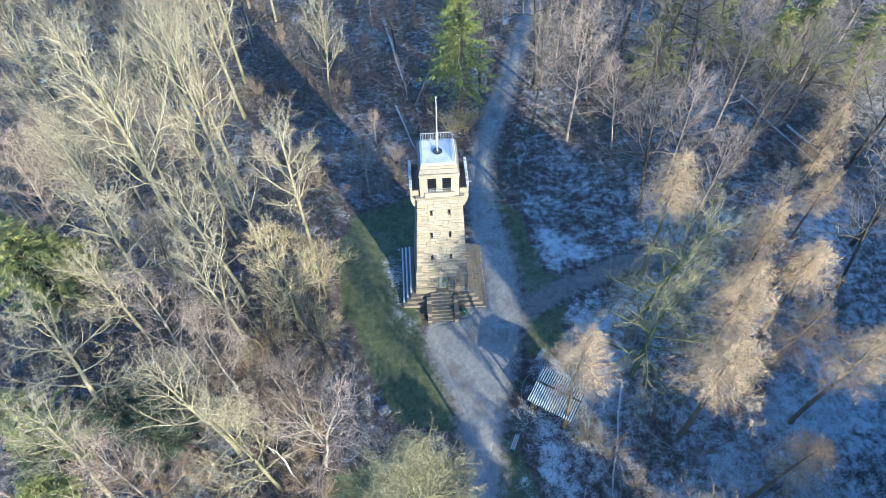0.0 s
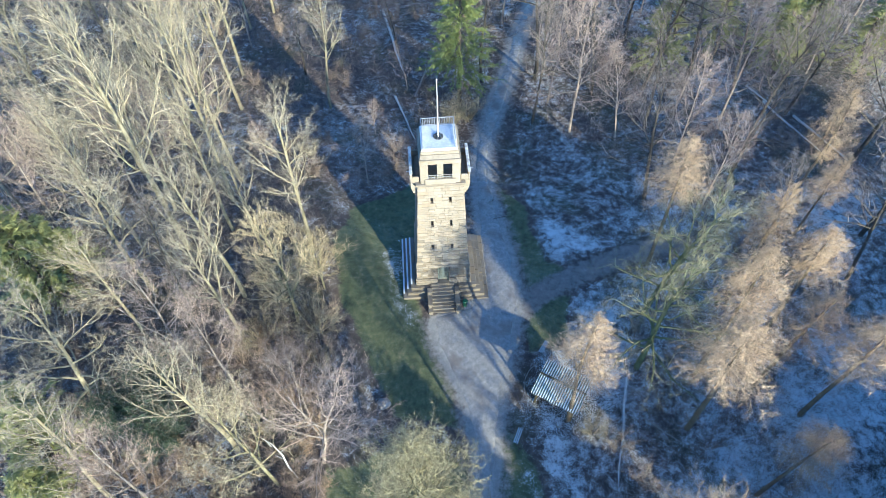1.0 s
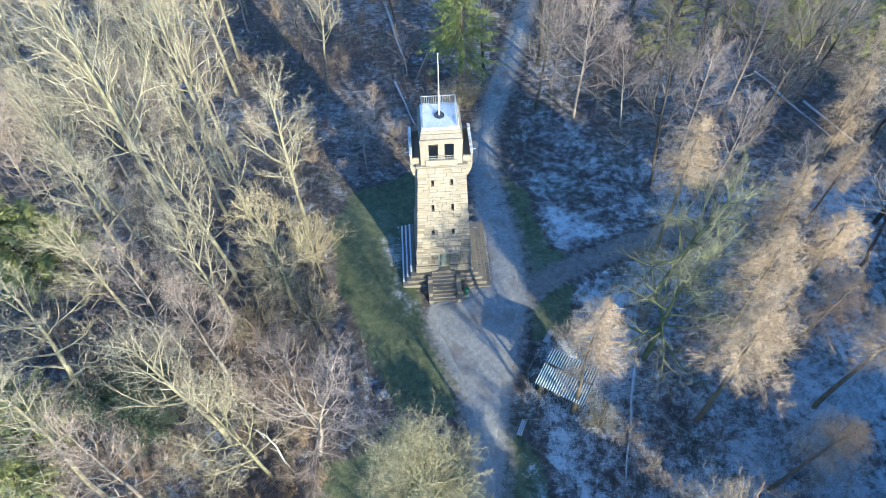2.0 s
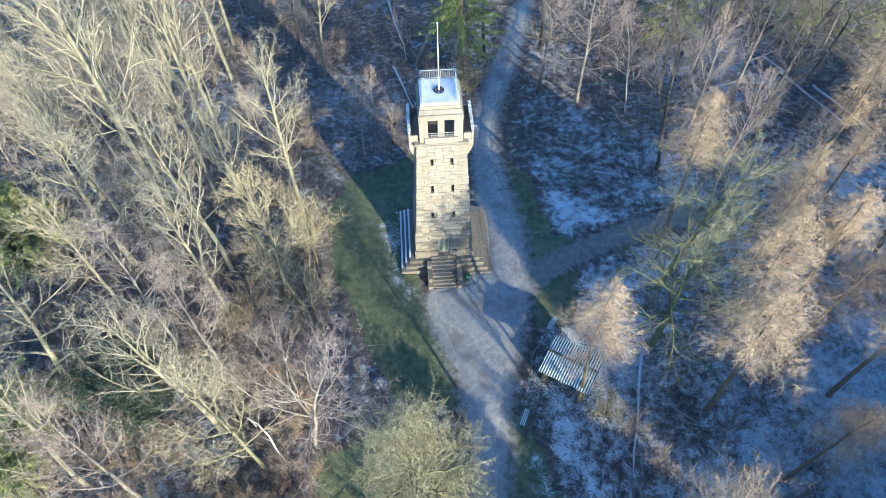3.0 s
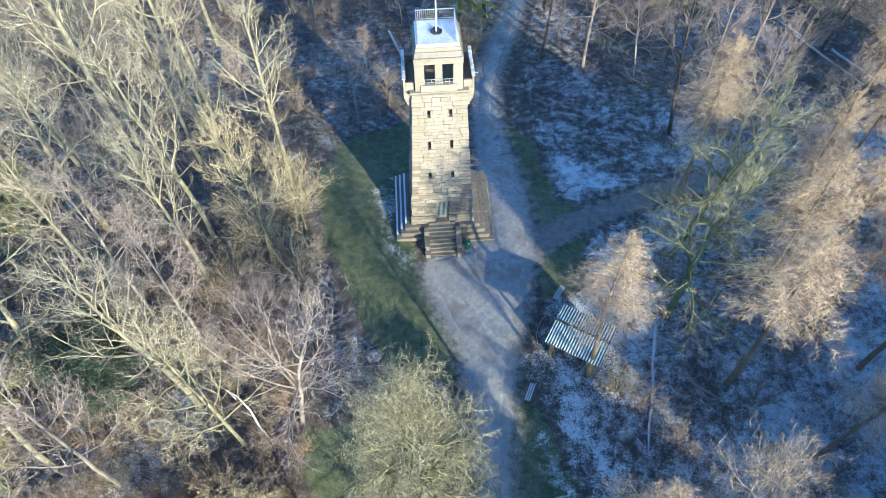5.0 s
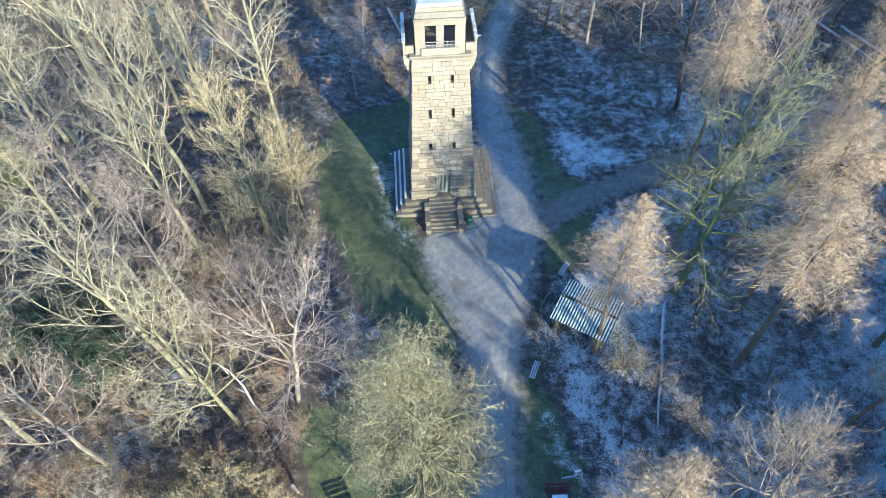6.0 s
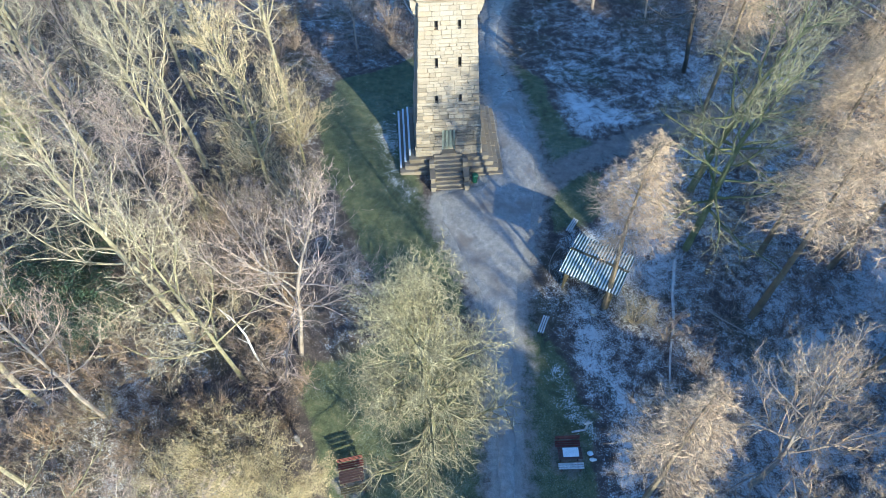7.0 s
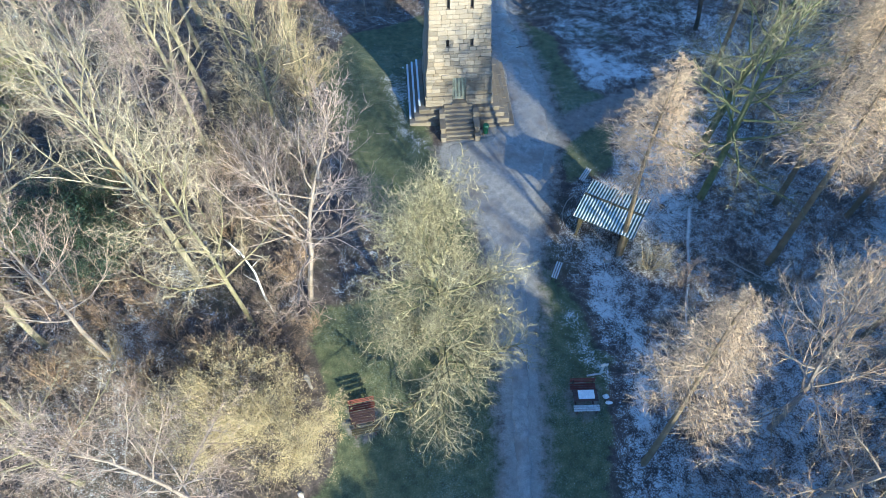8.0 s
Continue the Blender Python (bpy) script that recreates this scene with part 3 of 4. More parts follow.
    # roof: cornice, sloping blocking course, sheet-covered deck
    bm = boxes([((-1.70, -1.96, 16.845), (1.70, 1.96, 16.98))], 0.03)
    cornice = part("cornice", bm, M_STONE, tower)
    bm = frustum(bmesh.new(), (1.62, 1.84), (1.56, 1.60), 16.984, 17.22)
    box(bm, (-1.53, -1.56, 17.222), (1.53, 1.56, 17.5), 0.03)
    roof = part("roof", bm, M_STONE, tower, "pale stone attic with a frosted roof deck")
    part("deck_rim", boxes([((-1.46, -1.50, 17.504), (1.46, 1.50, 17.6))], 0.03), M_WHITE, roof)
    part("deck", boxes([((-1.30, -1.34, 17.6), (1.30, 1.34, 17.66))], 0.01), M_LEAD, roof, "frost-white sheet roof deck")
    rail = part("railing", boxes([((-1.32, 1.30, 18.42), (1.32, 1.35, 18.47)), ((-1.35, -1.3, 18.42), (-1.30, 1.35, 18.47)), ((1.30, -1.3, 18.42), (1.35, 1.35, 18.47)),
                                  ((-1.32, 1.31, 17.78), (1.32, 1.34, 17.81)), ((-1.34, -1.3, 17.78), (-1.31, 1.35, 17.81)), ((1.31, -1.3, 17.78), (1.34, 1.35, 17.81))]), M_STEEL, tower, "galvanised roof railing")
    baluster = mesh_of("baluster", boxes([((-0.014, -0.014, 17.64), (0.014, 0.014, 18.42))]), M_STEEL)
    for k in range(20):
        f = -1.3 + 2.6 * k / 19
        for x, y in ((f, 1.325), (-1.325, f), (1.325, f)):
            part("baluster", baluster, None, rail).matrix_basis = pose(x, y, 0)
    pole = part("flagpole", flagpole(22.9), M_WHITE, tower, "tall white flagpole")
    bm = bmesh.new()
    for k in range(8):
        box(bm, (0.06, -0.03, 17.665), (0.40, 0.03, 17.72), 0.01, pose(0, 0, 0, 0, 0, 45 * k))
        box(bm, (0.30, -0.07, 17.666), (0.40, 0.07, 17.76), 0.02, pose(0, 0, 0, 0, 0, 45 * k + 22))
    part("pole_foot", bm, M_DARK, pole, "dark star-shaped pole foot")
    # rain spouts on the balconies
    for s in (-1, 1):
        part("spout", boxes([((min(s * 2.4, s * 2.8), -1.0, 15.0), (max(s * 2.4, s * 2.8), -0.92, 15.07))], 0.01), M_STEEL, tower)
    return tower


def flagpole(top):
    bm = bmesh.new()
    for r0, r1, z0, z1 in ((0.055, 0.045, 17.66, 20.2), (0.042, 0.025, 20.2, top)):
        bmesh.ops.create_cone(bm, cap_ends=True, segments=10, radius1=r0, radius2=r1, depth=z1 - z0, matrix=Matrix.Translation((0, 0, (z0 + z1) / 2)))
    bmesh.ops.create_uvsphere(bm, u_segments=8, v_segments=6, radius=0.06, matrix=Matrix.Translation((0, 0, top + 0.04)))
    return bm


# ---- trees ----
UP = Vector((0, 0, 1))


def bent(d, angle, around):
    """d turned by angle degrees away from itself, to the side given by around (degrees)."""
    a = d.orthogonal().normalized()
    b = d.cross(a)
    side = a * math.cos(radians(around)) + b * math.sin(radians(around))
    return (d * math.cos(radians(angle)) + side * math.sin(radians(angle))).normalized()


def grow(bufs, rng, p, d, length, r, level, sp):
    n = sp["segs"][level]
    pts, dirs = [p.copy()], []
    for i in range(n):
        d = (d + Vector((rng.gauss(0, 1), rng.gauss(0, 1), rng.gauss(0, 1))) * sp["wobble"][level] + UP * sp["up"][level]).normalized()
        p = p + d * length / n
        pts.append(p.copy())
        dirs.append(d.copy())
    last = len(sp["kids"])
    if level == last:       # the finest twigs
        bufs[1].sliver(pts[0], p, d.orthogonal().normalized(), sp["fine"] * rng.uniform(0.7, 1.3))
        return
    if level == last - 1:
        r = sp["fine"] * 1.25
    radii = [r * (1 - (1 - sp["tip"]) * (i / n)) for i in range(n + 1)]
    bufs[0 if level <= sp["wood"] else 1].tube(pts, radii, sp["sides"][level])
    k = sp["kids"][level]
    lo = sp["from"][level]
    turn = rng.uniform(0, 360)
    for j in range(k):
        f = lo + (1 - lo) * (j + rng.random()) / k
        s = min(n - 1, int(f * n))
        q = pts[s].lerp(pts[s + 1], f * n - s)
        turn += 137.5 + rng.uniform(-25, 25)
        g = (f - lo) / (1 - lo)
        size = length * sp["ratio"][level] * sp["shape"][level](g) * rng.uniform(0.75, 1.2)
        grow(bufs, rng, q, bent(dirs[s], sp["angle"][level](g) + rng.gauss(0, 7), turn), size, radii[s] * sp["thin"][level], level + 1, sp)


def flat(v):
    return lambda g: v


def slope(a, b):
    return lambda g: a + (b - a) * g


SPECIES = {
    "tall": dict(kids=(18, 9, 6, 3), segs=(10, 7, 4, 2, 1), sides=(7, 5, 4, 3, 3), wobble=(0.035, 0.12, 0.17, 0.2, 0), up=(0.02, 0.09, 0.08, 0.1, 0.1), tip=0.25, wood=1, fine=0.0098,
                 **{"from": (0.40, 0.2, 0.1, 0.05)}, ratio=(0.30, 0.42, 0.42, 0.7), thin=(0.50, 0.55, 0.6, 0.7), shape=(slope(1.2, 0.55), slope(1.1, 0.7), slope(1, 0.7), flat(1)),
                 angle=(slope(52, 24), flat(38), flat(42), flat(38))),
    "dark": dict(kids=(20, 9, 6, 3), segs=(10, 7, 4, 2, 1), sides=(7, 5, 4, 3, 3), wobble=(0.05, 0.15, 0.2, 0.2, 0), up=(0.02, 0.05, 0.06, 0.1, 0.1), tip=0.25, wood=1, fine=0.009,
                 **{"from": (0.40, 0.2, 0.1, 0.05)}, ratio=(0.30, 0.45, 0.42, 0.7), thin=(0.48, 0.55, 0.6, 0.7), shape=(slope(1.1, 0.6), slope(1.1, 0.7), slope(1, 0.7), flat(1)),
                 angle=(slope(64, 30), flat(48), flat(44), flat(40))),
    "birch": dict(kids=(22, 11, 7, 3), segs=(8, 7, 4, 2, 1), sides=(6, 5, 4, 3, 3), wobble=(0.06, 0.13, 0.15, 0.2, 0), up=(0.02, 0.07, 0.05, 0.02, 0.0), tip=0.22, wood=1, fine=0.0078,
                  **{"from": (0.30, 0.18, 0.1, 0.05)}, ratio=(0.37, 0.38, 0.40, 0.7), thin=(0.48, 0.55, 0.6, 0.7), shape=(slope(1.1, 0.4), slope(1.1, 0.7), slope(1, 0.7), flat(1)),
                  angle=(slope(66, 26), flat(40), flat(38), flat(34))),
    "round": dict(kids=(18, 11, 7, 3), segs=(6, 7, 4, 2, 1), sides=(7, 5, 4, 3, 3), wobble=(0.08, 0.18, 0.2, 0.2, 0), up=(0.02, 0.03, 0.02, 0.05, 0.05), tip=0.25, wood=1, fine=0.0088,
                  **{"from": (0.28, 0.2, 0.1, 0.05)}, ratio=(0.42, 0.38, 0.36, 0.7), thin=(0.50, 0.52, 0.55, 0.7), shape=(slope(1.15, 0.6), slope(1.1, 0.75), slope(1, 0.8), flat(1)),
                  angle=(slope(76, 24), flat(48), flat(50), flat(46))),
    "dome": dict(kids=(48, 16, 9, 4), segs=(6, 7, 4, 2, 1), sides=(7, 5, 4, 3, 3), wobble=(0.05, 0.15, 0.2, 0.2, 0), up=(0.02, 0.05, -0.01, -0.03, -0.03), tip=0.22, wood=1, fine=0.0078,
                 **{"from": (0.09, 0.2, 0.1, 0.05)}, ratio=(0.34, 0.37, 0.42, 0.6), thin=(0.46, 0.55, 0.55, 0.7), shape=(slope(0.98, 0.64), slope(1.15, 0.75), slope(1, 0.8), flat(1)),
                 angle=(slope(92, 16), flat(46), flat(50), flat(46))),
    "vase": dict(kids=(22, 11, 7, 3), segs=(7, 7, 4, 2, 1), sides=(7, 5, 4, 3, 3), wobble=(0.05, 0.15, 0.18, 0.2, 0), up=(0.02, 0.03, 0.03, 0.05, 0.03), tip=0.22, wood=1, fine=0.0085,
                 **{"from": (0.26, 0.18, 0.1, 0.05)}, ratio=(0.40, 0.37, 0.42, 0.6), thin=(0.50, 0.55, 0.55, 0.7), shape=(slope(1.1, 0.5), slope(1.1, 0.7), slope(1, 0.7), flat(1)),
                 angle=(slope(76, 24), flat(44), flat(42), flat(38))),
    "larch": dict(kids=(54, 16, 10), segs=(10, 6, 1, 1), sides=(7, 4, 3, 3), wobble=(0.02, 0.10, 0.12, 0.0), up=(0.03, 0.05, -0.12, -0.2), tip=0.2, wood=0, fine=0.0085,
                  **{"from": (0.48, 0.12, 0.05)}, ratio=(0.185, 0.34, 0.80), thin=(0.25, 0.5, 0.6), shape=(lambda g: 0.10 + 1.05 * (1 - g) ** 0.75 * min(1.0, 0.6 + 2.5 * g), slope(1.1, 0.6), flat(1)),
                  angle=(slope(95, 58), flat(60), flat(42))),
}
SPECIES["straw"] = dict(SPECIES["vase"], angle=(slope(62, 18), flat(36), flat(36), flat(32)), up=(0.02, 0.08, 0.06, 0.05, 0.03))
SPECIES["pale"] = dict(SPECIES["vase"], kids=(18, 10, 7, 4))
SPECIES["high_larch"] = dict(SPECIES["larch"], **{"from": (0.60, 0.12, 0.05)})
SPECIES["tan"] = dict(SPECIES["birch"], kids=(24, 12, 8, 4), angle=(slope(80, 26), flat(44), flat(42), flat(38)))


def tree_meshes(kind, height, r, seed, cut=None, thick=1.0):
    """Trunk and crown of one tree as gathered tubes; cut: fewer branches and twigs; thick: coarser twigs."""
    sp = dict(SPECIES[kind])
    sp["fine"] *= thick
    if cut:
        sp["kids"] = cut
    rng = random.Random(seed)
    bufs = (Tubes(), Tubes())
    grow(bufs, rng, Vector((0, 0, -0.3)), Vector((0, 0, 1)), height, r, 0, sp)
    return bufs


TREE_LABELS = {
    "tall": ("bare_tree", "tall bare tree with pale mossy trunk and upswept twigs", "tree", "bare trees of the wood"),
    "dark": ("bare_tree", "bare dark-trunked tree with grey-brown twigs", "tree", "bare trees of the wood"),
    "birch": ("bare_tree", "bare tree with pinkish fine twigs", "tree", "bare trees of the wood"),
    "round": ("bare_tree", "bare broad-crowned tree with mossy olive branches", "tree", "bare trees of the wood"),
    "dome": ("bare_tree", "bare broad-domed tree with dense mossy olive twigs", "tree", "bare trees of the wood"),
    "vase": ("bare_tree", "bare many-limbed tree with upswept olive-grey twigs", "tree", "bare trees of the wood"),
    "straw": ("bare_tree", "bare tree with upswept straw-coloured branches", "tree", "bare trees of the wood"),
    "pale": ("bare_tree", "bare tree with pale spreading limbs", "tree", "bare trees of the wood"),
    "tan": ("bare_tree", "bare broad tree with pale limbs and tan twigs", "tree", "bare trees of the wood"),
    "high_larch": ("larch", "leafless larch with a short tan crown on a bare trunk", "tree", "larches of the wood"),
    "larch": ("larch", "leafless larch with drooping tan twigs", "tree", "larches of the wood"),
}


def make_tree(kind, height, r, seed, cut=None, thick=1.0):
    name, label, cat, group = TREE_LABELS[kind]
    root = thing(name, label, cat, group)
    wood, twigs = tree_meshes(kind, height, r, seed, cut, thick)
    part("trunk", wood.mesh("trunk", M_BARK[kind]), None, root)
    part("crown", twigs.mesh("crown", M_TWIG[kind]), None, root)
    return root


def make_conifer(name, label, material, height, seed, spread_k=0.26, tiers=24, blades=44, big=1.0, low=0.12):
    """An evergreen: a straight trunk and whorled boughs hung with needle sprays."""
    rng = random.Random(seed)
    root = thing(name, label, "tree", "evergreens of the wood")
    wood, green = Tubes(), Tubes()
    wood.tube([Vector((0, 0, -0.3)), Vector((0, 0, height * 0.5)), Vector((0, 0, height))], (height * 0.014, height * 0.009, 0.02), 7)
    for k in range(tiers):
        f = low + (0.98 - low) * k / tiers
        reach = height * spread_k * (1 - f) ** 0.8 + 0.25
        for j in range(7):
            a = rng.uniform(0, 2 * math.pi)
            d = Vector((math.cos(a), math.sin(a), rng.uniform(-0.35, 0.15)))
            p = Vector((0, 0, height * f + rng.uniform(-0.3, 0.3)))
            length = reach * rng.uniform(0.75, 1.15)
            tip = p + d * length
            wood.tube([p, p + d * length * 0.6, tip - UP * 0.05], (0.035, 0.02, 0.005), 3)
            for b in range(blades):
                q = p + d * length * rng.uniform(0.25, 1.0)
                e = (d + Vector((rng.gauss(0, 0.7), rng.gauss(0, 0.7), rng.gauss(-0.12, 0.35)))).normalized()
                side = e.cross(Vector((rng.gauss(0, 0.4), rng.gauss(0, 0.4), 1))).normalized()
                green.blade(q, e, side, big * rng.uniform(0.35, 0.8), big * rng.uniform(0.04, 0.09))
    part("trunk", wood.mesh("trunk", M_BARK["dark"]), None, root)
    part("crown", green.mesh("crown", material), None, root)
    return root


def make_bush(name, label, category, group, twig_mat, height, seed, stems=14, leaf=None, leaves=0, lean=0.5, leaf_size=0.09, kids=6):
    """A many-stemmed shrub, with leaves where it keeps them."""
    rng = random.Random(seed)
    root = thing(name, label, category, group)
    wood, green = Tubes(), Tubes()
    tips = []
    for k in range(stems):
        a, s = rng.uniform(0, 2 * math.pi), lean * rng.uniform(0.15, 1)
        d = Vector((math.cos(a) * s, math.sin(a) * s, 1)).normalized()
        p = Vector((math.cos(a), math.sin(a), 0)) * rng.uniform(0, 0.35) * height * 0.3 - UP * 0.1
        length = height * rng.uniform(0.65, 1.05)
        pts = [p]
        for i in range(4):
            d = (d + Vector((rng.gauss(0, 0.1), rng.gauss(0, 0.1), 0.03))).normalized()
            pts.append(pts[-1] + d * length / 4)
        wood.tube(pts, [0.009 * height * (1 - 0.2 * i) for i in range(5)], 3)
        for i in range(kids * 2):
            f = rng.uniform(0.2, 0.98) * 4
            q = pts[int(f)].lerp(pts[int(f) + 1], f - int(f))
            e = bent(d, rng.uniform(25, 60), rng.uniform(0, 360))
            l2 = length * rng.uniform(0.12, 0.32)
            wood.tube([q, q + e * l2], (0.012, 0.004), 3)
            for j in range(kids):
                w = q + e * l2 * rng.uniform(0.2, 1)
                e2 = bent(e, rng.uniform(20, 55), rng.uniform(0, 360))
                l3 = l2 * rng.uniform(0.3, 0.7)
                wood.sliver(w, w + e2 * l3, e2.orthogonal().normalized(), 0.013)
                tips.append(w + e2 * l3)
    for k in range(leaves):
        q = rng.choice(tips) + Vector((rng.gauss(0, 0.14), rng.gauss(0, 0.14), rng.gauss(0, 0.14)))
        e = Vector((rng.gauss(0, 1), rng.gauss(0, 1), rng.gauss(0, 0.6))).normalized()
        green.blade(q, e, e.orthogonal().normalized(), leaf_size * rng.uniform(1.2, 2.2), leaf_size * rng.uniform(0.5, 0.9))
    part("crown", wood.mesh("crown", twig_mat), None, root)
    if leaves:
        part("foliage", green.mesh("foliage", leaf), None, root)
    return root


_used = set()


def plant(proto, x, y, scale=1.0, turn=0.0, tall=1.0, sink=0.0):
    """Set a tree or shrub on the ground; the first one placed is the built one itself."""
    m = pose(x, y, lie(x, y) - sink, 0, 0, turn) @ Matrix.Diagonal((scale, scale, scale * tall, 1))
    if proto.name not in _used:
        _used.add(proto.name)
        proto.matrix_basis = m
        return proto
    keep = proto.matrix_basis.copy()
    proto.matrix_basis = Matrix.Identity(4)
    ob = copy_thing(proto, m)
    proto.matrix_basis = keep
    return ob


make_tower()


# ---- things on the clearing ----
def make_shed():
    """Open shelter with a two-slope corrugated roof."""
    c = Vector((10.8, -14.2, 0))
    g = lie(c.x, c.y)
    root = thing("shelter", "small timber shelter with frosted corrugated roof", "shelter", at=pose(c.x, c.y, g, 0, 0, -29) @ Matrix.Diagonal((1.12, 1.12, 1.0, 1)))
    for x in (-1.55, 1.55):
        for y in (-1.35, 1.35):
            part("post", boxes([((x - 0.07, y - 0.07, -0.3), (x + 0.07, y + 0.07, 2.15))], 0.01), M_SHED_WOOD, root)
    for y in (-1.35, 1.35):
        part("beam", boxes([((-1.75, y - 0.07, 2.152), (1.75, y + 0.07, 2.28))], 0.01), M_SHED_WOOD, root)
    part("ridge_beam", boxes([((-1.75, -0.05, 2.42), (1.75, 0.05, 2.58))], 0.01), M_SHED_WOOD, root)
    for k in range(13):
        z = 0.05 + 0.16 * k
        part("board", boxes([((-1.5, 1.36, z), (1.5, 1.40, z + 0.15))], 0.008), M_SHED_WOOD, root)
    for x in (-1.52, 1.52):
        for k in range(8):
            z = 0.05 + 0.16 * k
            part("board", boxes([((x - 0.02, -1.28, z), (x + 0.02, 1.34, z + 0.15))], 0.008), M_SHED_WOOD, root)
    part("bench_seat", boxes([((-1.4, 0.85, 0.42), (1.4, 1.3, 0.48))], 0.01), M_SHED_WOOD, root)
    # each slope: sheets with a wavy section
    for slope_k, (y0, z0, y1, z1) in enumerate(((-1.75, 2.32, 0.02, 2.64), (1.55, 2.36, 0.06, 2.62))):
        for s in range(4):
            bm = bmesh.new()
            x0, width, n = -1.92 + 0.96 * s, 0.96, 40
            rows = []
            for y, z in ((y0, z0), (y1, z1)):
                for off in (0.0, 0.03):
                    rows.append([bm.verts.new((x0 + width * i / n, y, z + off + 0.04 * math.cos(2 * math.pi * i / 8) + 0.002 * (s % 2))) for i in range(n + 1)])
            for i in range(n):
                bm.faces.new((rows[0][i], rows[2][i], rows[2][i + 1], rows[0][i + 1]))
                bm.faces.new((rows[1][i], rows[1][i + 1], rows[3][i + 1], rows[3][i]))
                bm.faces.new((rows[0][i], rows[0][i + 1], rows[1][i + 1], rows[1][i]))
                bm.faces.new((rows[2][i], rows[3][i], rows[3][i + 1], rows[2][i + 1]))
            part("roof_sheet", bm, M_SHED, root)
    part("ridge_cap", boxes([((-1.94, -0.06, 2.675), (1.94, 0.13, 2.705))], 0.012), M_SHED_WOOD, root, "mossy ridge board")
    return root


def make_bench(x, y, turn):
    root = thing("bench", "weathered park bench with frosted slats", "bench", "park benches", at=pose(x, y, lie(x, y), 0, 0, turn))
    for k in range(3):
        part("seat_slat", boxes([((-0.72, -0.21 + 0.155 * k, 0.422), (0.72, -0.11 + 0.155 * k, 0.46))], 0.01), M_BENCH, root)
    for s in (-0.6, 0.6):
        bm = boxes([((s - 0.04, -0.2, -0.05), (s + 0.04, -0.12, 0.42)), ((s - 0.04, 0.12, -0.05), (s + 0.04, 0.2, 0.42)), ((s - 0.04, -0.2, 0.36), (s + 0.04, 0.2, 0.415))], 0.008)
        part("leg", bm, M_DARK, root)
    return root


def make_table(x, y, turn, snow):
    root = thing("picnic_table", "dark brown picnic table with snow on top" if snow else "dark brown picnic table with patchy frost", "table", "picnic tables", at=pose(x, y, lie(x, y), 0, 0, turn))
    for k in range(5):
        part("plank", boxes([((-0.75, -0.39 + 0.158 * k, 0.70), (0.75, -0.245 + 0.158 * k, 0.745))], 0.01), M_BROWN, root)
    for s in (-0.55, 0.55):
        part("leg", boxes([((s - 0.05, -0.34, 0.62), (s + 0.05, 0.34, 0.698)), ((s - 0.05, -0.06, 0.0), (s + 0.05, 0.06, 0.62)), ((s - 0.05, -0.3, -0.05), (s + 0.05, 0.3, 0.05))], 0.01), M_BROWN, root)
    return root


def make_table_bench(x, y, turn, red, frosted=True):
    root = thing("picnic_bench", "red-brown bench with backrest beside the picnic table" if red else "brown bench with frost on the seat" if frosted else "mossy dark wooden bench beside the picnic table", "bench", "picnic benches", at=pose(x, y, lie(x, y), 0, 0, turn))
    for k in range(3):
        part("seat_slat", boxes([((-0.8, -0.2 + 0.14 * k, 0.42), (0.8, -0.085 + 0.14 * k, 0.46))], 0.01), M_RED if red else M_BENCH if frosted else M_SHED_WOOD, root)
    if red:
        for k in range(3):
            part("back_slat", boxes([((-0.8, 0.25 + 0.03 * k, 0.52 + 0.14 * k), (0.8, 0.285 + 0.03 * k, 0.64 + 0.14 * k))], 0.01), M_RED, root)
    for s in (-0.6, 0.6):
        part("leg", boxes([((s - 0.04, -0.18, -0.05), (s + 0.04, -0.1, 0.418))], 0.008), M_BROWN, root)
        part("leg", boxes([((s - 0.04, 0.16, -0.05), (s + 0.04, 0.24, 0.86 if red else 0.418))], 0.008), M_BROWN, root)
    return root


def lump(bm, size, seed, detail=3):
    """An uneven rounded block."""
    made = bmesh.ops.create_icosphere(bm, subdivisions=detail, radius=1.0)["verts"]
    for v in made:
        k = 1 + 0.22 * noise.noise(v.co * 1.3 + Vector((seed, 0, 0))) + 0.08 * noise.noise(v.co * 4 + Vector((seed, 5, 0)))
        v.co = Vector((v.co.x * size[0] * k, v.co.y * size[1] * k, v.co.z * size[2] * k))
    return bm


def single(name, label, category, bm, material, at, group=""):
    ob = tagged(new(name, mesh_of(name, bm, material)), label, category, group)
    ob.matrix_basis = at
    return ob


def make_log(x0, y0, x1, y1, r, label="long pale fallen trunk lying on the forest floor", lift=0.0, skin=None):
    t = Tubes()
    n = 12
    pts = []
    for i in range(n + 1):
        f = i / n
        x, y = x0 + (x1 - x0) * f, y0 + (y1 - y0) * f
        pts.append(Vector((x + 0.15 * noise.noise((f * 3, x0, 0)), y, lie(x, y) + r * 0.8 + lift * math.sin(f * math.pi))))
    t.tube(pts, [r * (1 - 0.55 * i / n) for i in range(n + 1)], 8)
    return tagged(new("fallen_log", t.mesh("fallen_log", skin or M_LOG)), label, "log", "fallen logs")


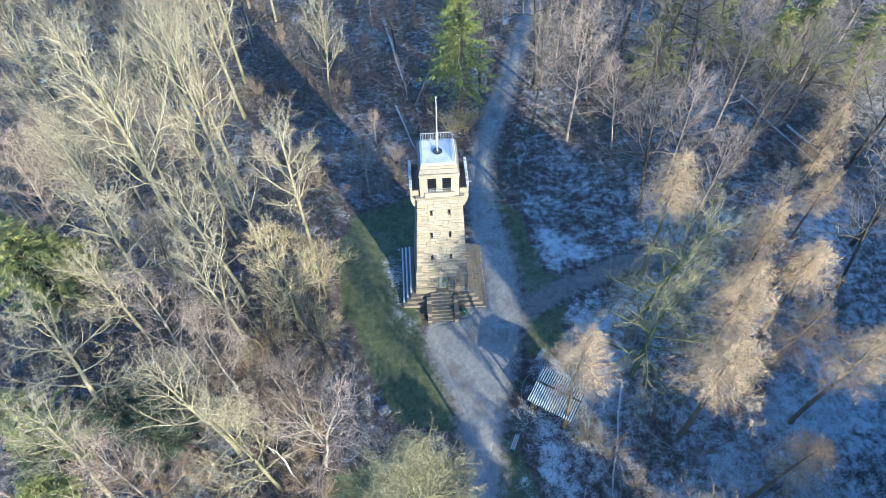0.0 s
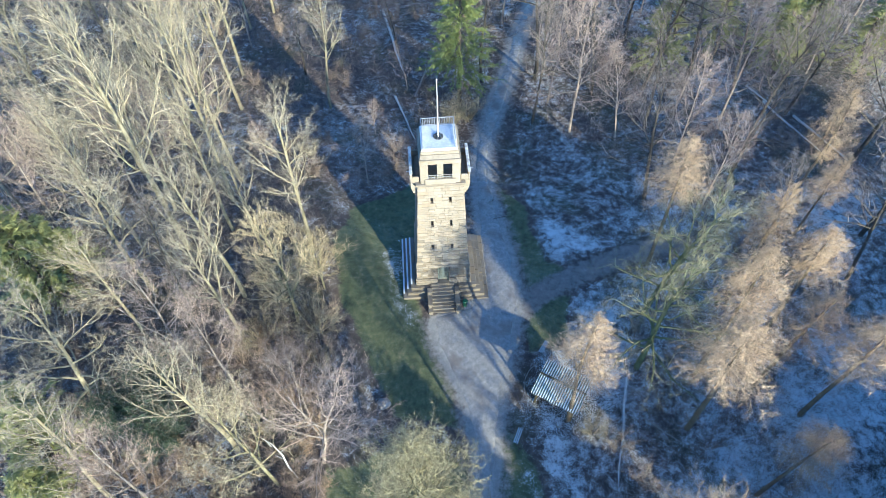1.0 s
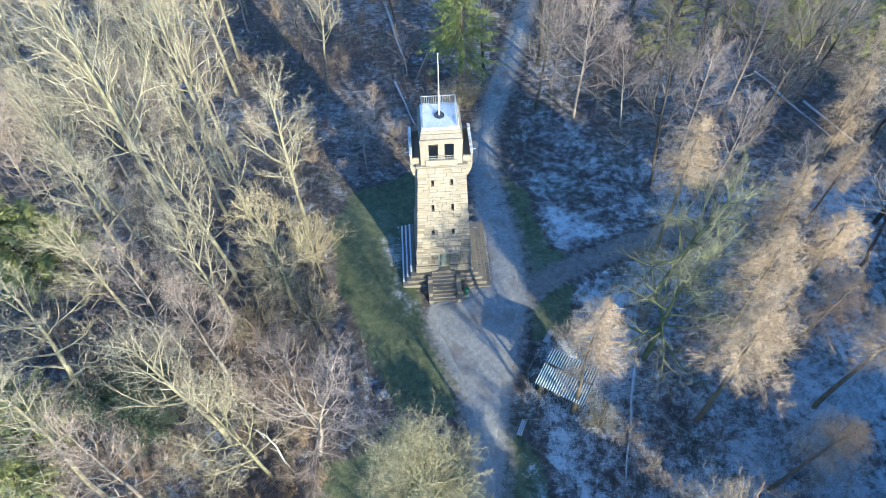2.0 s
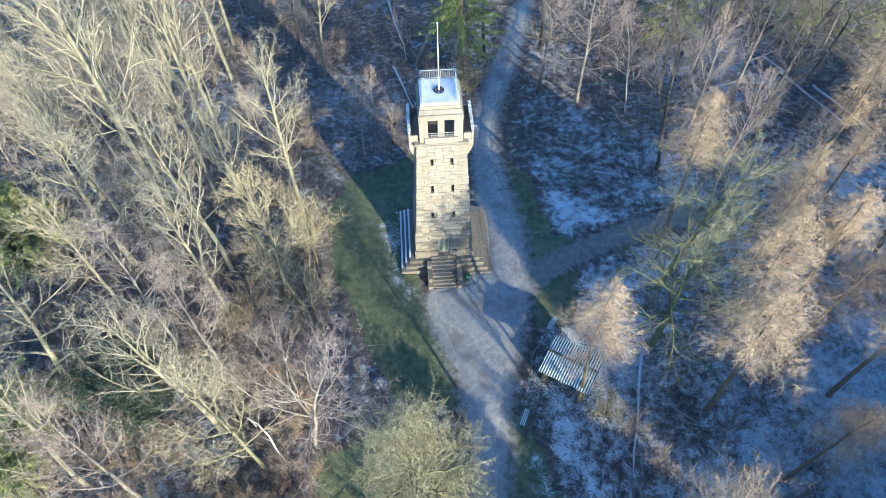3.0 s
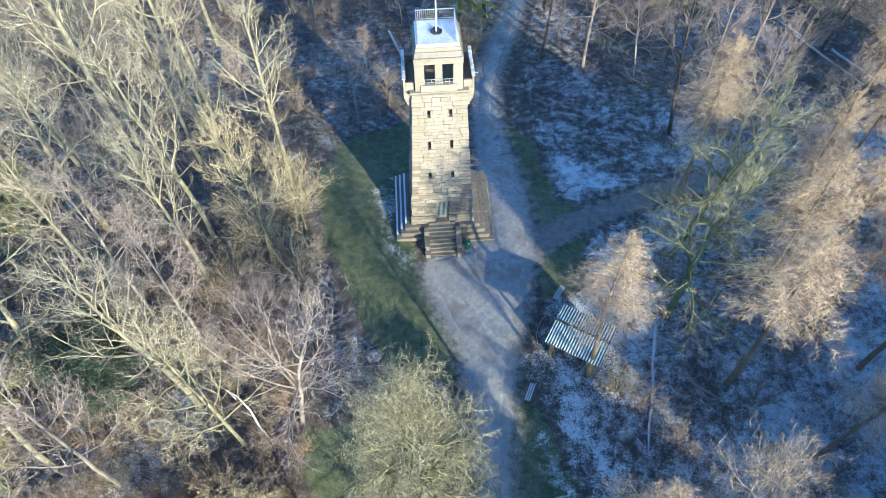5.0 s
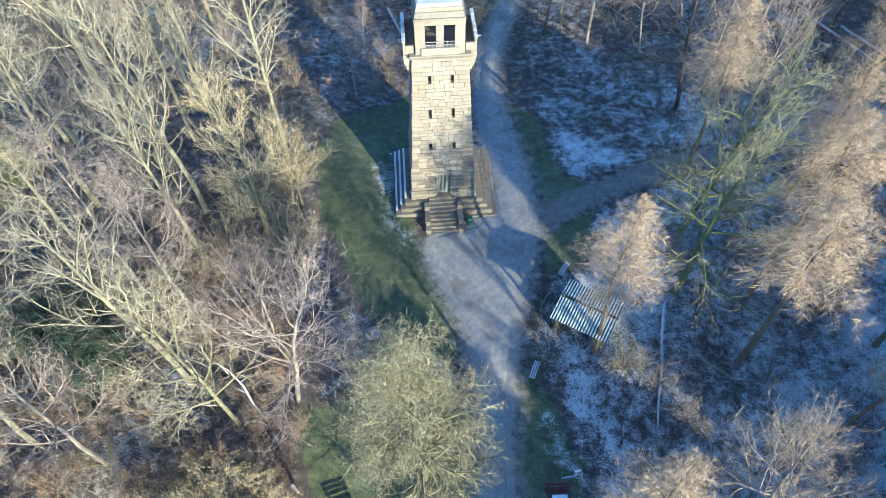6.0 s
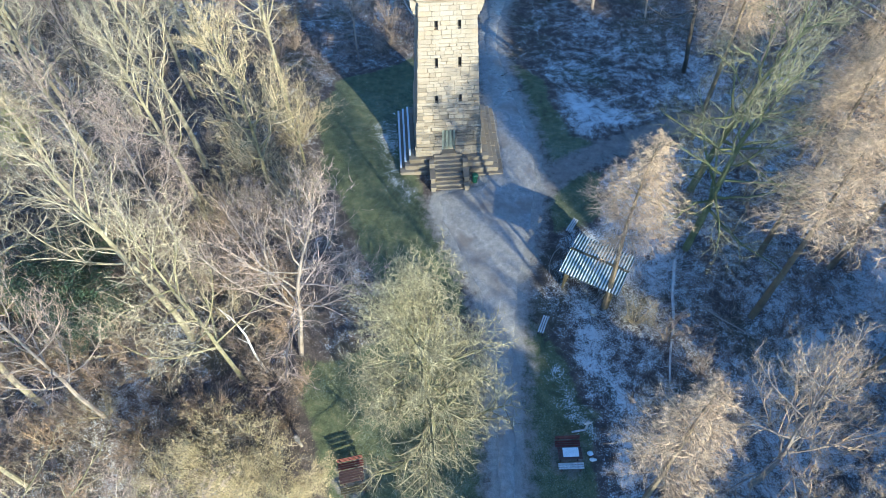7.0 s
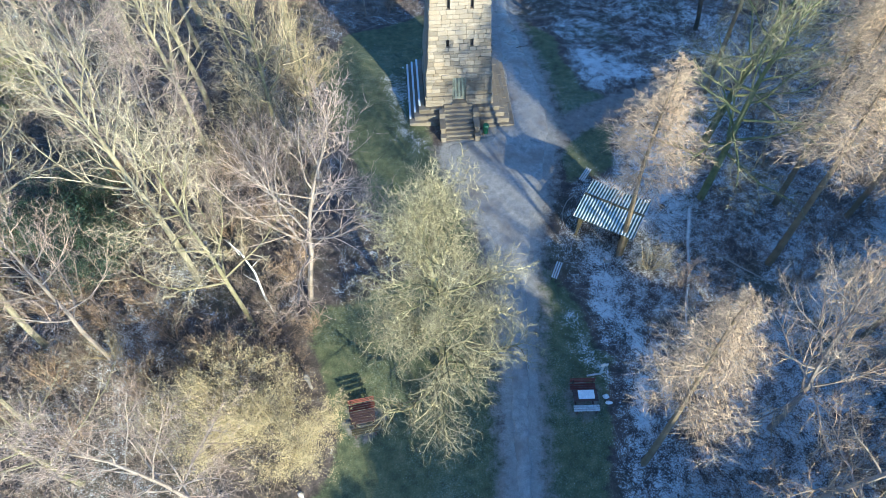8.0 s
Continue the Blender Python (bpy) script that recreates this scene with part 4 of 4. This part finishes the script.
make_shed()
make_bench(6.85, -17.9, 68)
make_bench(9.75, -9.45, 58)
make_table(7.85, -26.7, 2, True)
single("snow_sheet", "thin sheet of frozen snow lying on a picnic table", "snow", boxes([((-0.45, -0.24, 0.0), (0.55, 0.34, 0.03))], 0.012), M_SNOW, pose(7.85, -26.7, lie(7.85, -26.7) + 0.747, 0, 0, 2))
make_table_bench(7.8, -26.0, 2, True)
make_table_bench(7.9, -27.4, 182, False)
make_table(-5.75, -28.2, 12, False)
make_table_bench(-5.88, -27.5, 12, True)
make_table_bench(-5.6, -28.9, 192, False, False)
single("boulder", "rounded grey boulder on the turf", "boulder", lump(bmesh.new(), (0.62, 0.5, 0.42), 3), M_BOULDER, pose(-5.0, -15.2, lie(-5.0, -15.2) + 0.2, 0, 0, 20))
make_log(17.2, -12.3, 15.0, -22.2, 0.14, "slender white birch trunk lying on the frosty floor", skin=M_BIRCH_POLE)
make_log(18.0, -16.0, 21.5, -18.6, 0.07)
make_log(-10.2, 53.5, -6.0, 36.2, 0.24, skin=M_BIRCH_POLE)
make_log(-6.8, 30.5, -3.6, 20.8, 0.17, skin=M_BIRCH_POLE)
make_log(-4.1, 30.5, -1.6, 40.9, 0.17, lift=0.5)
make_log(42.6, 29.1, 46.2, 18.4, 0.16, skin=M_BIRCH_POLE)
make_log(45.5, 26.0, 48.8, 16.4, 0.17, skin=M_BIRCH_POLE)
make_log(41.4, 32.6, 43.4, 28.3, 0.15, skin=M_BIRCH_POLE)
make_log(29.2, 29.1, 29.6, 21.8, 0.15)


def make_stump(x, y, r):
    """A low sawn stump with frost on its cut."""
    root = thing("tree_stump", "low sawn tree stump with a frosted cut", "stump", at=pose(x, y, lie(x, y), 0, 0, 30))
    t = Tubes()
    t.tube([Vector((0, 0, -0.15)), Vector((0, 0, 0.05)), Vector((0, 0, 0.26)), Vector((0, 0, 0.27))], (r * 1.35, r * 1.08, r, r), 14)
    part("stem", t.mesh("stem", M_LOG), None, root)
    bm = bmesh.new()
    bmesh.ops.create_cone(bm, cap_ends=True, segments=14, radius1=r * 0.94, radius2=r * 0.88, depth=0.03, matrix=Matrix.Translation((0, 0, 0.285)))
    part("cut", bm, M_FROSTED, root, "frosted pale cut")
    return root


def make_bent_pole(points):
    t = Tubes()
    t.tube([Vector((x, y, lie(x, y) + 0.07)) for x, y in points], [0.045 - 0.004 * k for k in range(len(points))], 6)
    return tagged(new("bent_pole", t.mesh("bent_pole", M_LOG)), "thin bent pole lying beside the shelter", "pole")


make_stump(10.54, -16.79, 0.24)
make_bent_pole(((9.66, -10.61), (8.83, -11.12), (8.22, -11.73), (7.85, -12.47), (7.69, -13.22), (7.77, -14.09), (8.04, -14.77)))
single("snow_lump", "small lump of frozen snow beside the picnic table", "snow", lump(bmesh.new(), (0.2, 0.16, 0.14), 8, 2), M_SNOW, pose(9.24, -26.52, lie(9.24, -26.52) + 0.07))
single("snow_lump", "small lump of frozen snow beside the picnic table", "snow", lump(bmesh.new(), (0.24, 0.12, 0.10), 9, 2), M_SNOW, pose(9.38, -26.91, lie(9.38, -26.91) + 0.05))


def make_bin():
    root = thing("litter_bin", "dark green litter bin beside the stairs", "bin", at=pose(2.35, -4.75, lie(2.35, -4.75), 0, 0, 4))
    bm = bmesh.new()
    bmesh.ops.create_cone(bm, cap_ends=True, segments=16, radius1=0.2, radius2=0.25, depth=0.75, matrix=Matrix.Translation((0, 0, 0.45)))
    part("body", bm, M_BIN, root)
    bm = bmesh.new()
    bmesh.ops.create_cone(bm, cap_ends=True, segments=16, radius1=0.28, radius2=0.2, depth=0.1, matrix=Matrix.Translation((0, 0, 0.88)))
    part("lid", bm, M_BIN, root)
    return root


def make_sign():
    root = thing("signpost", "pale wooden signpost with one board", "sign", at=pose(9.1, -25.0, lie(9.1, -25.0), 0, 0, 10))
    part("post", boxes([((-0.06, -0.06, -0.2), (0.06, 0.06, 1.5))], 0.01), M_BENCH, root)
    part("board", boxes([((-0.28, -0.1, 1.3), (0.2, -0.06, 1.62))], 0.008), M_BENCH, root)
    part("foot_rail", boxes([((-0.9, -0.05, 0.02), (-0.06, 0.05, 0.12))], 0.01), M_BENCH, root)
    return root


def make_post(x, y, h, lean, turn):
    """A slender pale post, thicker at the head and leaning a little."""
    t = Tubes()
    t.tube([Vector((0, 0, -0.3)), Vector((0, 0.02, h * 0.45)), Vector((0.02, 0.0, h * 0.72)), Vector((0, 0, h * 0.93)), Vector((0.01, 0, h))], (0.09, 0.10, 0.17, 0.13, 0.02), 10)
    ob = tagged(new("carved_post", t.mesh("carved_post", M_BOULDER)), "slender pale weathered post standing in the turf", "post", "carved posts")
    ob.matrix_basis = pose(x, y, lie(x, y), lean, 0, turn)
    return ob


def fallen_branch(x, y, turn, size, seed):
    r = random.Random(seed)
    t = Tubes()
    main = [Vector((k * 0.3 * size, 0.06 * r.gauss(0, 1), 0.06)) for k in range(6)]
    t.tube(main, [0.03 * (1 - 0.15 * k) for k in range(6)], 5)
    for k in range(9):
        p = main[r.randint(1, 4)]
        d = Vector((r.uniform(0.3, 1), r.choice((-1, 1)) * r.uniform(0.4, 1), 0.1)).normalized()
        t.tube([p, p + d * size * r.uniform(0.3, 0.8)], (0.012, 0.004), 3)
    ob = tagged(new("fallen_branch", t.mesh("fallen_branch", M_BARK["dark"])), "dark fallen branch lying on the ground", "branch", "fallen branches")
    ob.matrix_basis = pose(x, y, lie(x, y) + 0.08, 0, 0, turn)
    return ob


fallen_branch(5.6, 6.6, 25, 1.0, 1)
fallen_branch(5.3, 9.4, 40, 0.6, 2)
fallen_branch(14.2, -1.6, -40, 1.1, 3)
for k, (x, y, turn, size) in enumerate(((13.0, 12.5, -35, 3.2), (14.5, 11.5, -50, 2.8), (15.5, 13.0, 200, 3.0), (12.2, 14.8, -20, 2.6), (16.4, 11.2, 150, 2.4), (14.0, 9.8, 20, 2.2), (17.5, 8.2, -60, 2.4), (12.5, 17.0, -75, 2.6))):
    fallen_branch(x, y, turn, size, 10 + k)


def make_dead_stem(x, y):
    t = Tubes()
    t.tube([Vector((0, 0, -0.2)), Vector((-0.3, 0.1, 2.2)), Vector((-0.35, 0.3, 4.6)), Vector((-0.8, 0.5, 6.4)), Vector((-1.5, 0.6, 7.6))], (0.085, 0.075, 0.06, 0.04, 0.02), 7)
    for z, dx, dz in ((3.4, -0.9, 0.7), (5.2, 0.8, 0.9), (6.4, -0.4, 1.2)):
        p = Vector((-0.35 if z < 6 else -0.8, 0.3, z))
        t.tube([p, p + Vector((dx, 0.2, dz))], (0.035, 0.01), 4)
    ob = tagged(new("dead_stem", t.mesh("dead_stem", M_BIRCH_POLE)), "slender dead white stem standing among brambles", "tree stem")
    ob.matrix_basis = pose(x, y, lie(x, y))
    return ob


make_dead_stem(-11.8, -21.7)
make_bin()
make_sign()
make_post(-9.1, -26.3, 2.3, 4, 10)
make_post(-8.9, -32.7, 2.0, 5, 40)

# ---- the wood: built trees ----
PROTO = {}
PROTO["tall"] = [make_tree("tall", 24.0, 0.30, s) for s in (1, 2, 3)]
PROTO["dark"] = [make_tree("dark", 22.0, 0.28, s) for s in (4, 5)]
PROTO["birch"] = [make_tree("birch", 16.0, 0.155, s) for s in (6, 7, 8)]
PROTO["round"] = [make_tree("round", 13.0, 0.19, s) for s in (9, 10)]
PROTO["dome"] = [make_tree("dome", 12.0, 0.24, 15)]
PROTO["vase"] = [make_tree("vase", 15.0, 0.26, s) for s in (16, 17)]
PROTO["straw"] = [make_tree("straw", 15.0, 0.2, 18)]
PROTO["pale"] = [make_tree("pale", 15.0, 0.26, 19)]
PROTO["tan"] = [make_tree("tan", 15.0, 0.19, 20)]
PROTO["larch"] = [make_tree("larch", 15.0, 0.19, s) for s in (12, 13, 14)]
PROTO["high_larch"] = [make_tree("high_larch", 15.0, 0.2, s) for s in (51, 52)]
FAR = {
    "tall": [make_tree("tall", 24.0, 0.30, s, (17, 8, 5, 2), 2.0) for s in (21, 22, 23)],
    "dark": [make_tree("dark", 22.0, 0.28, s, (20, 9, 5, 2), 2.0) for s in (24, 25, 26)],
    "birch": [make_tree("birch", 16.0, 0.18, s, (18, 9, 5, 2), 2.0) for s in (27, 28)],
    "larch": [make_tree("larch", 15.0, 0.19, s, (46, 9, 6), 2.2) for s in (29,)],
}
SIZE = {"tall": 24.0, "dark": 22.0, "birch": 16.0, "round": 13.0, "dome": 12.0, "vase": 15.0, "larch": 15.0, "straw": 15.0, "pale": 15.0, "tan": 15.0, "high_larch": 15.0}
SPOTS = []
rng = random.Random(5)


def set_trees(kind, rows):
    """Trees at their places: x, y, height and breadth."""
    for x, y, h, wide in rows:
        proto = PROTO[kind][len(SPOTS) % len(PROTO[kind])]
        k = h / SIZE[kind]
        plant(proto, x, y, k * wide, rng.uniform(0, 360), 1 / wide)
        SPOTS.append((x, y))


set_trees("tall", ((-26.2, 1.1, 26, 1.0), (-23.6, 12.3, 22.5, 0.85), (-23.5, 8.5, 25, 0.8), (-48.8, 29.3, 19, 1.1), (-46.0, 20.1, 19, 1.2), (-15.3, 27.7, 18, 0.9),
                   (-36.5, 15.0, 20, 1.1), (-33.0, 25.0, 21, 1.0), (-42.0, 36.0, 20, 1.1), (-29.0, 36.0, 20, 1.0), (-56.0, 40.0, 18, 1.1)))
set_trees("pale", ((-28.1, -4.4, 16.5, 1.0), (-29.5, -16.7, 15.5, 1.0)))
set_trees("dark", ((11.3, 24.3, 18.6, 0.7), (25.9, 24.5, 16.0, 0.9), (33.2, 13.1, 14, 0.9), (36.9, 19.1, 17, 1.0), (44.6, 26.4, 17, 1.0), (32.2, 0.5, 13, 0.8), (20.0, 31.0, 17, 0.9)))
set_trees("birch", ((-9.8, -20.4, 17.5, 1.1), (-17.8, -14.9, 15.5, 0.9), (-22.1, -12.6, 15.5, 0.9), (-38.4, 0.9, 16, 1.0), (-21.5, -25.0, 15.5, 1.0), (16.0, 22.8, 18.5, 1.0),
                    (34.7, 23.0, 16, 1.2), (26.9, 14.8, 16, 0.9), (-8.7, 12.2, 9.5, 1.1), (21.5, 21.0, 13, 1.0), (-20.4, 14.2, 7.5, 0.9)))
set_trees("dome", ((-0.9, -25.2, 15.4, 1.07),))
set_trees("round", ((-13.2, -22.4, 15.5, 0.72), (-21.5, -32.1, 12.0, 1.1), (-15.6, -30.4, 7.0, 0.7)))
set_trees("tan", ((19.0, -28.4, 17.0, 0.85), (18.6, -33.4, 16.5, 0.9)))
set_trees("straw", ((-13.6, -7.6, 15.0, 0.9), (-11.6, -3.6, 9.0, 0.9)))
set_trees("larch", ((11.4, -16.3, 16.2, 1.05), (11.0, -30.5, 17.3, 1.0), (29.6, -2.2, 15.0, 0.9), (39.6, 10.3, 16.0, 0.9)))
set_trees("high_larch", ((21.3, 0.4, 18.0, 0.95), (23.6, -11.9, 18.8, 0.9), (21.8, -17.0, 17.6, 1.15), (31.2, -7.5, 15.5, 1.0), (28.5, -13.1, 16.0, 1.05), (31.9, -15.8, 16.2, 1.05), (26.5, -22.5, 14.0, 1.0)))
set_trees("vase", ((18.3, -11.2, 16.5, 1.05), (19.8, -5.5, 17.2, 1.05)))

spruce = make_conifer("spruce", "dense green spruce beside the path", M_NEEDLE, 20.0, 31, 0.37, 24, 90, 0.75, low=0.30)
plant(spruce, 1.9, 28.0, 1.0)
pine = make_conifer("evergreen", "broad yellow-green evergreen at the wood's edge", M_PINE, 9.0, 32, 0.42, 16, 90, 0.72)
for x, y, k in ((-39.4, -3.4, 1.35), (-41.8, -1.0, 1.2), (-37.6, -1.6, 1.0), (-32.2, -20.2, 1.0), (-34.5, -18.0, 1.0), (-31.5, -23.5, 0.8), (46.2, 39.0, 1.2), (52.0, 42.0, 1.3), (30.4, 38.5, 1.3), (40.0, 44.0, 1.2), (58.0, 38.0, 1.2)):
    plant(pine, x, y, k, rng.uniform(0, 360))
    SPOTS.append((x, y))
SPOTS += [(1.9, 28.0), (2.0, 22.0), (0.5, 24.5), (-36.5, -7.5), (-33.5, -5.5), (-38.5, -8.0), (-34.5, -9.5)]

gold = make_bush("hazel_bush", "shrub with withered golden leaves", "bush", "shrubs", M_TWIG["straw"], 5.4, 41, 18, M_GOLD, 17000, 0.8, 0.034)
SPOTS += [(-11.5, -28.5), (-14.0, -28.0), (-9.5, -30.0)]
plant(gold, -12.6, -29.0, 1.15)
plant(gold, -9.7, -29.6, 1.0, 130)
holly = make_bush("holly_bush", "dense dark evergreen holly thicket", "bush", "shrubs", M_TWIG["scrub"], 4.5, 42, 16, M_HOLLY, 9500, 0.8, 0.06)
for x, y, k in ((-23.6, -17.2, 1.1), (-25.6, -18.2, 1.1), (-24.6, -15.4, 1.0), (-22.4, -19.2, 0.9), (-26.8, -16.2, 1.0)):
    plant(holly, x, y, k, rng.uniform(0, 360))
    SPOTS.append((x, y))
straw = make_bush("scrub_bush", "bare straw-coloured brush of thin stems", "bush", "shrubs", M_TWIG["straw"], 6.0, 43, 22, None, 0, 1.1, kids=7)
for x, y, k in ((-11.6, -8.2, 0.95), (-12.4, -1.4, 0.9), (-15.6, -5.0, 0.9), (-11.0, -12.0, 0.6), (-16.5, -10.0, 0.8), (1.2, 24.5, 0.8), (3.0, 25.5, 0.7), (-14.8, -27.0, 0.5), (-17.5, -28.5, 0.5), (13.4, -17.5, 0.5)):
    plant(straw, x, y, k, rng.uniform(0, 360))
rust = make_bush("scrub_bush", "bare rusty-brown bramble thicket", "bush", "shrubs", M_TWIG["rust"], 3.4, 46, 16, None, 0, 1.0, kids=7)
for x, y, k in ((-14.5, -24.6, 0.9), (-16.2, -25.8, 1.0), (-17.8, -23.6, 0.9), (-12.0, -24.2, 0.7), (-19.4, -22.0, 1.0), (-19.0, -26.8, 0.9), (-22.5, -22.6, 1.0), (-9.4, -22.4, 0.6), (-24.5, -26.5, 1.0), (-10.6, -17.4, 0.8), (-11.4, -14.6, 0.9), (29.5, 13.5, 0.8), (31.5, 11.0, 0.8)):
    plant(rust, x, y, k, rng.uniform(0, 360))
scrub = [make_bush("scrub_bush", "bare brown undergrowth shrub", "bush", "shrubs", M_TWIG["scrub"], 3.0, s, 14, None, 0, 0.8) for s in (44, 45)]


def clear(x, y):
    """True where no tree may stand."""
    lx, rx = road_span(y)
    if lx - 1.8 < x < rx + 1.8 and y < 100:
        return True
    if any(area(x, y, ring, 1.2) > 0 for ring in TURF + FROST + OPEN) or abs(x) < 6.5 and abs(y) < 8:
        return True
    return near_line(x, y, BRANCH) < 2.0 or math.hypot(x - 10.6, y + 14.0) < 3.2


def near_spot(x, y, d):
    return any((x - a) ** 2 + (y - b) ** 2 < d * d for a, b in SPOTS)


def pick_kind(x, y):
    if x < -6:
        return rng.choices(("tall", "birch", "dark"), (46, 42, 12))[0]
    return rng.choices(("dark", "larch", "birch", "tall"), (26, 16 if y < 24 else 8, 60, 4))[0]


def scatter_wood():
    """Single trees of the wood, thinned near the ones already set."""
    made, tries = 0, 0
    while made < 300 and tries < 40000:
        tries += 1
        y = rng.uniform(-34, 78)
        x = rng.uniform(-1, 1) * (32 + 0.55 * (y + 33))
        far = y > 26 or abs(x) > 44
        if clear(x, y) or x > 9 and y < -2 or x < -31 and -14 < y < -1 or near_spot(x, y, 5.3 if far else (6.0 if x > 9 else 4.6)):
            continue
        gloom = -27 < x < 2 and 5 < y < 56      # the thin, dark stand behind the tower
        if gloom and (near_spot(x, y, 8.0) or rng.random() < 0.5):
            continue
        kind = rng.choice(("dark", "birch")) if gloom else pick_kind(x, y)
        k = rng.uniform(0.3, 0.5) if gloom else rng.uniform(0.70, 1.02)
        if not far and kind in ("tall", "dark"):
            k *= 0.8
        plant(rng.choice((FAR if far else PROTO)[kind]), x, y, k, rng.uniform(0, 360), rng.uniform(0.92, 1.1))
        SPOTS.append((x, y))
        made += 1


def distant_wood():
    """Far wood, plus unseen trees added behind for dappled shade, as one joined mass."""
    pool = [tree_meshes("dark", 20.0, 0.26, s, (14, 6, 4, 1), 4.2) for s in (61, 62)] + [tree_meshes("birch", 17.0, 0.2, s, (16, 6, 4, 1), 4.2) for s in (63,)]
    packed = [[(np.array([tuple(v) for v in b.v]), b.f) for b in pair] for pair in pool]
    verts, faces, index, base = [], [], [], 0
    made, tries = 0, 0
    while made < 90 and tries < 20000:
        tries += 1
        if made % 2:
            # behind the camera, never in view: added to dapple the left side with shade
            x, y = rng.uniform(0, 40), rng.uniform(-90, -48)
            if x < 1 - 0.65 * (y + 25) - 12 or x < 9 and y > -60 or x * 0.839 + y * 0.545 > -25:
                continue
        else:
            y = rng.uniform(74, 120)
            x = rng.uniform(-1, 1) * (40 + 0.6 * (y + 33))
        if clear(x, y) or near_spot(x, y, 3.3 if y < 0 else 5.5):
            continue
        k, a = rng.uniform(0.75, 1.1) * (1.0 if y > 0 else 0.80), rng.uniform(0, 2 * math.pi)
        turn = np.array(((math.cos(a), math.sin(a), 0), (-math.sin(a), math.cos(a), 0), (0, 0, 1))) * k
        for which, (v, f) in enumerate(rng.choice(packed)):
            verts.append(v @ turn + np.array((x, y, lie(x, y))))
            faces += [tuple(i + base for i in q) for q in f]
            index += [which] * len(f)
            base += len(v)
        SPOTS.append((x, y))
        made += 1
    me = bpy.data.meshes.new("distant_wood")
    me.from_pydata([tuple(v) for v in np.concatenate(verts)], [], faces)
    me.materials.append(M_BARK["dark"])
    me.materials.append(M_TWIG["dark"])
    me.polygons.foreach_set("material_index", index)
    return tagged(new("distant_wood", me), "bare brown far trees, and unseen ones added for shade", "woodland", kind="stuff")


def shade_stand():
    """Tall dense evergreens added sunward, out of view, as shade; two rides pass sun."""
    proto = make_conifer("evergreen", "tall dark green evergreen added out of view for shade", M_HOLLY, 15.0, 33, 0.22, 18, 16, 2.8)
    to_sun, across = Vector((SUN_WAY.x, SUN_WAY.y)).normalized(), Vector((-SUN_WAY.y, SUN_WAY.x)).normalized()
    for row in range(9):
        for col in range(33):
            a, b = 46 + 3.0 * row + rng.uniform(-0.8, 0.8), -23 + 2.5 * col + rng.uniform(-0.7, 0.7) + 1.25 * (row % 2)
            p = to_sun * a + across * b
            if -7.9 < b < -6.2 or 2.0 < b < 6.0 or p.y > -43 and p.x < 26:
                continue
            # heights set how far up each strip of the scene the shade reaches
            h = rng.uniform(0.9, 1.1) * (8.6 if b < -17 else 9.3 if b < -11.5 else 13.0 if b < -7.5 else (9.5 if row < 4 else 14.5) if b < -0.2 else 9.8 if b < 4.5 else 16.0 if b < 24 else 13.5)
            plant(proto, p.x, p.y, h / 15.0, rng.uniform(0, 360))
            SPOTS.append((p.x, p.y))


scatter_wood()
shade_stand()
distant_wood()


def scatter_scrub():
    made = 0
    while made < 205:
        y = rng.uniform(-34, 62)
        x = rng.uniform(-1, 0.8) * (31 + 0.5 * (y + 33))
        if clear(x, y) or x > 9 and rng.random() < 0.6 or y > -2 and rng.random() < 0.35:
            continue
        pool = scrub + ([straw] if x < -8 and rng.random() < 0.35 else [])
        b = rng.choice(pool)
        plant(b, x, y, rng.uniform(0.5, 1.15) * (0.45 if b is straw else 1.0), rng.uniform(0, 360))
        made += 1


scatter_scrub()
made = 0
while made < 50:        # the thick brush on the sunny left side
    x, y = rng.uniform(-28, -9.5), rng.uniform(-31, -9)
    if not clear(x, y):
        plant(rng.choice(scrub + [rust]), x, y, rng.uniform(0.5, 0.95), rng.uniform(0, 360))
        made += 1


def make_undergrowth():
    """Brambles, seedlings and fallen sticks over the forest floor."""
    r = random.Random(77)
    t = Tubes()
    made = 0
    while made < 110000:
        y = r.uniform(-35, 58)
        x = r.uniform(-1, 0.95) * (30 + 0.5 * (y + 33))
        if clear(x, y) or noise.noise((x * 0.12, y * 0.12, 20.0)) < r.uniform(-0.7, 0.2):
            continue
        if x > 9 and r.random() < (0.25 if y < -10 else 0.6):
            continue
        p = Vector((x, y, lie(x, y)))
        for k in range(4):
            lying = r.random() < 0.45
            d = Vector((r.gauss(0, 1), r.gauss(0, 1), abs(r.gauss(0.1, 0.12)) if lying else r.uniform(0.4, 2.4))).normalized()
            q = p + Vector((r.gauss(0, 0.4), r.gauss(0, 0.4), 0.04))
            t.sliver(q, q + d * r.uniform(0.4, 1.9), Vector((r.gauss(0, 1), r.gauss(0, 1), 0.2)).normalized(), r.uniform(0.008, 0.02))
        made += 4
    return tagged(new("undergrowth", t.mesh("undergrowth", M_TWIG["scrub"])), "brown brambles and fallen sticks over the litter", "undergrowth", kind="stuff")


make_undergrowth()
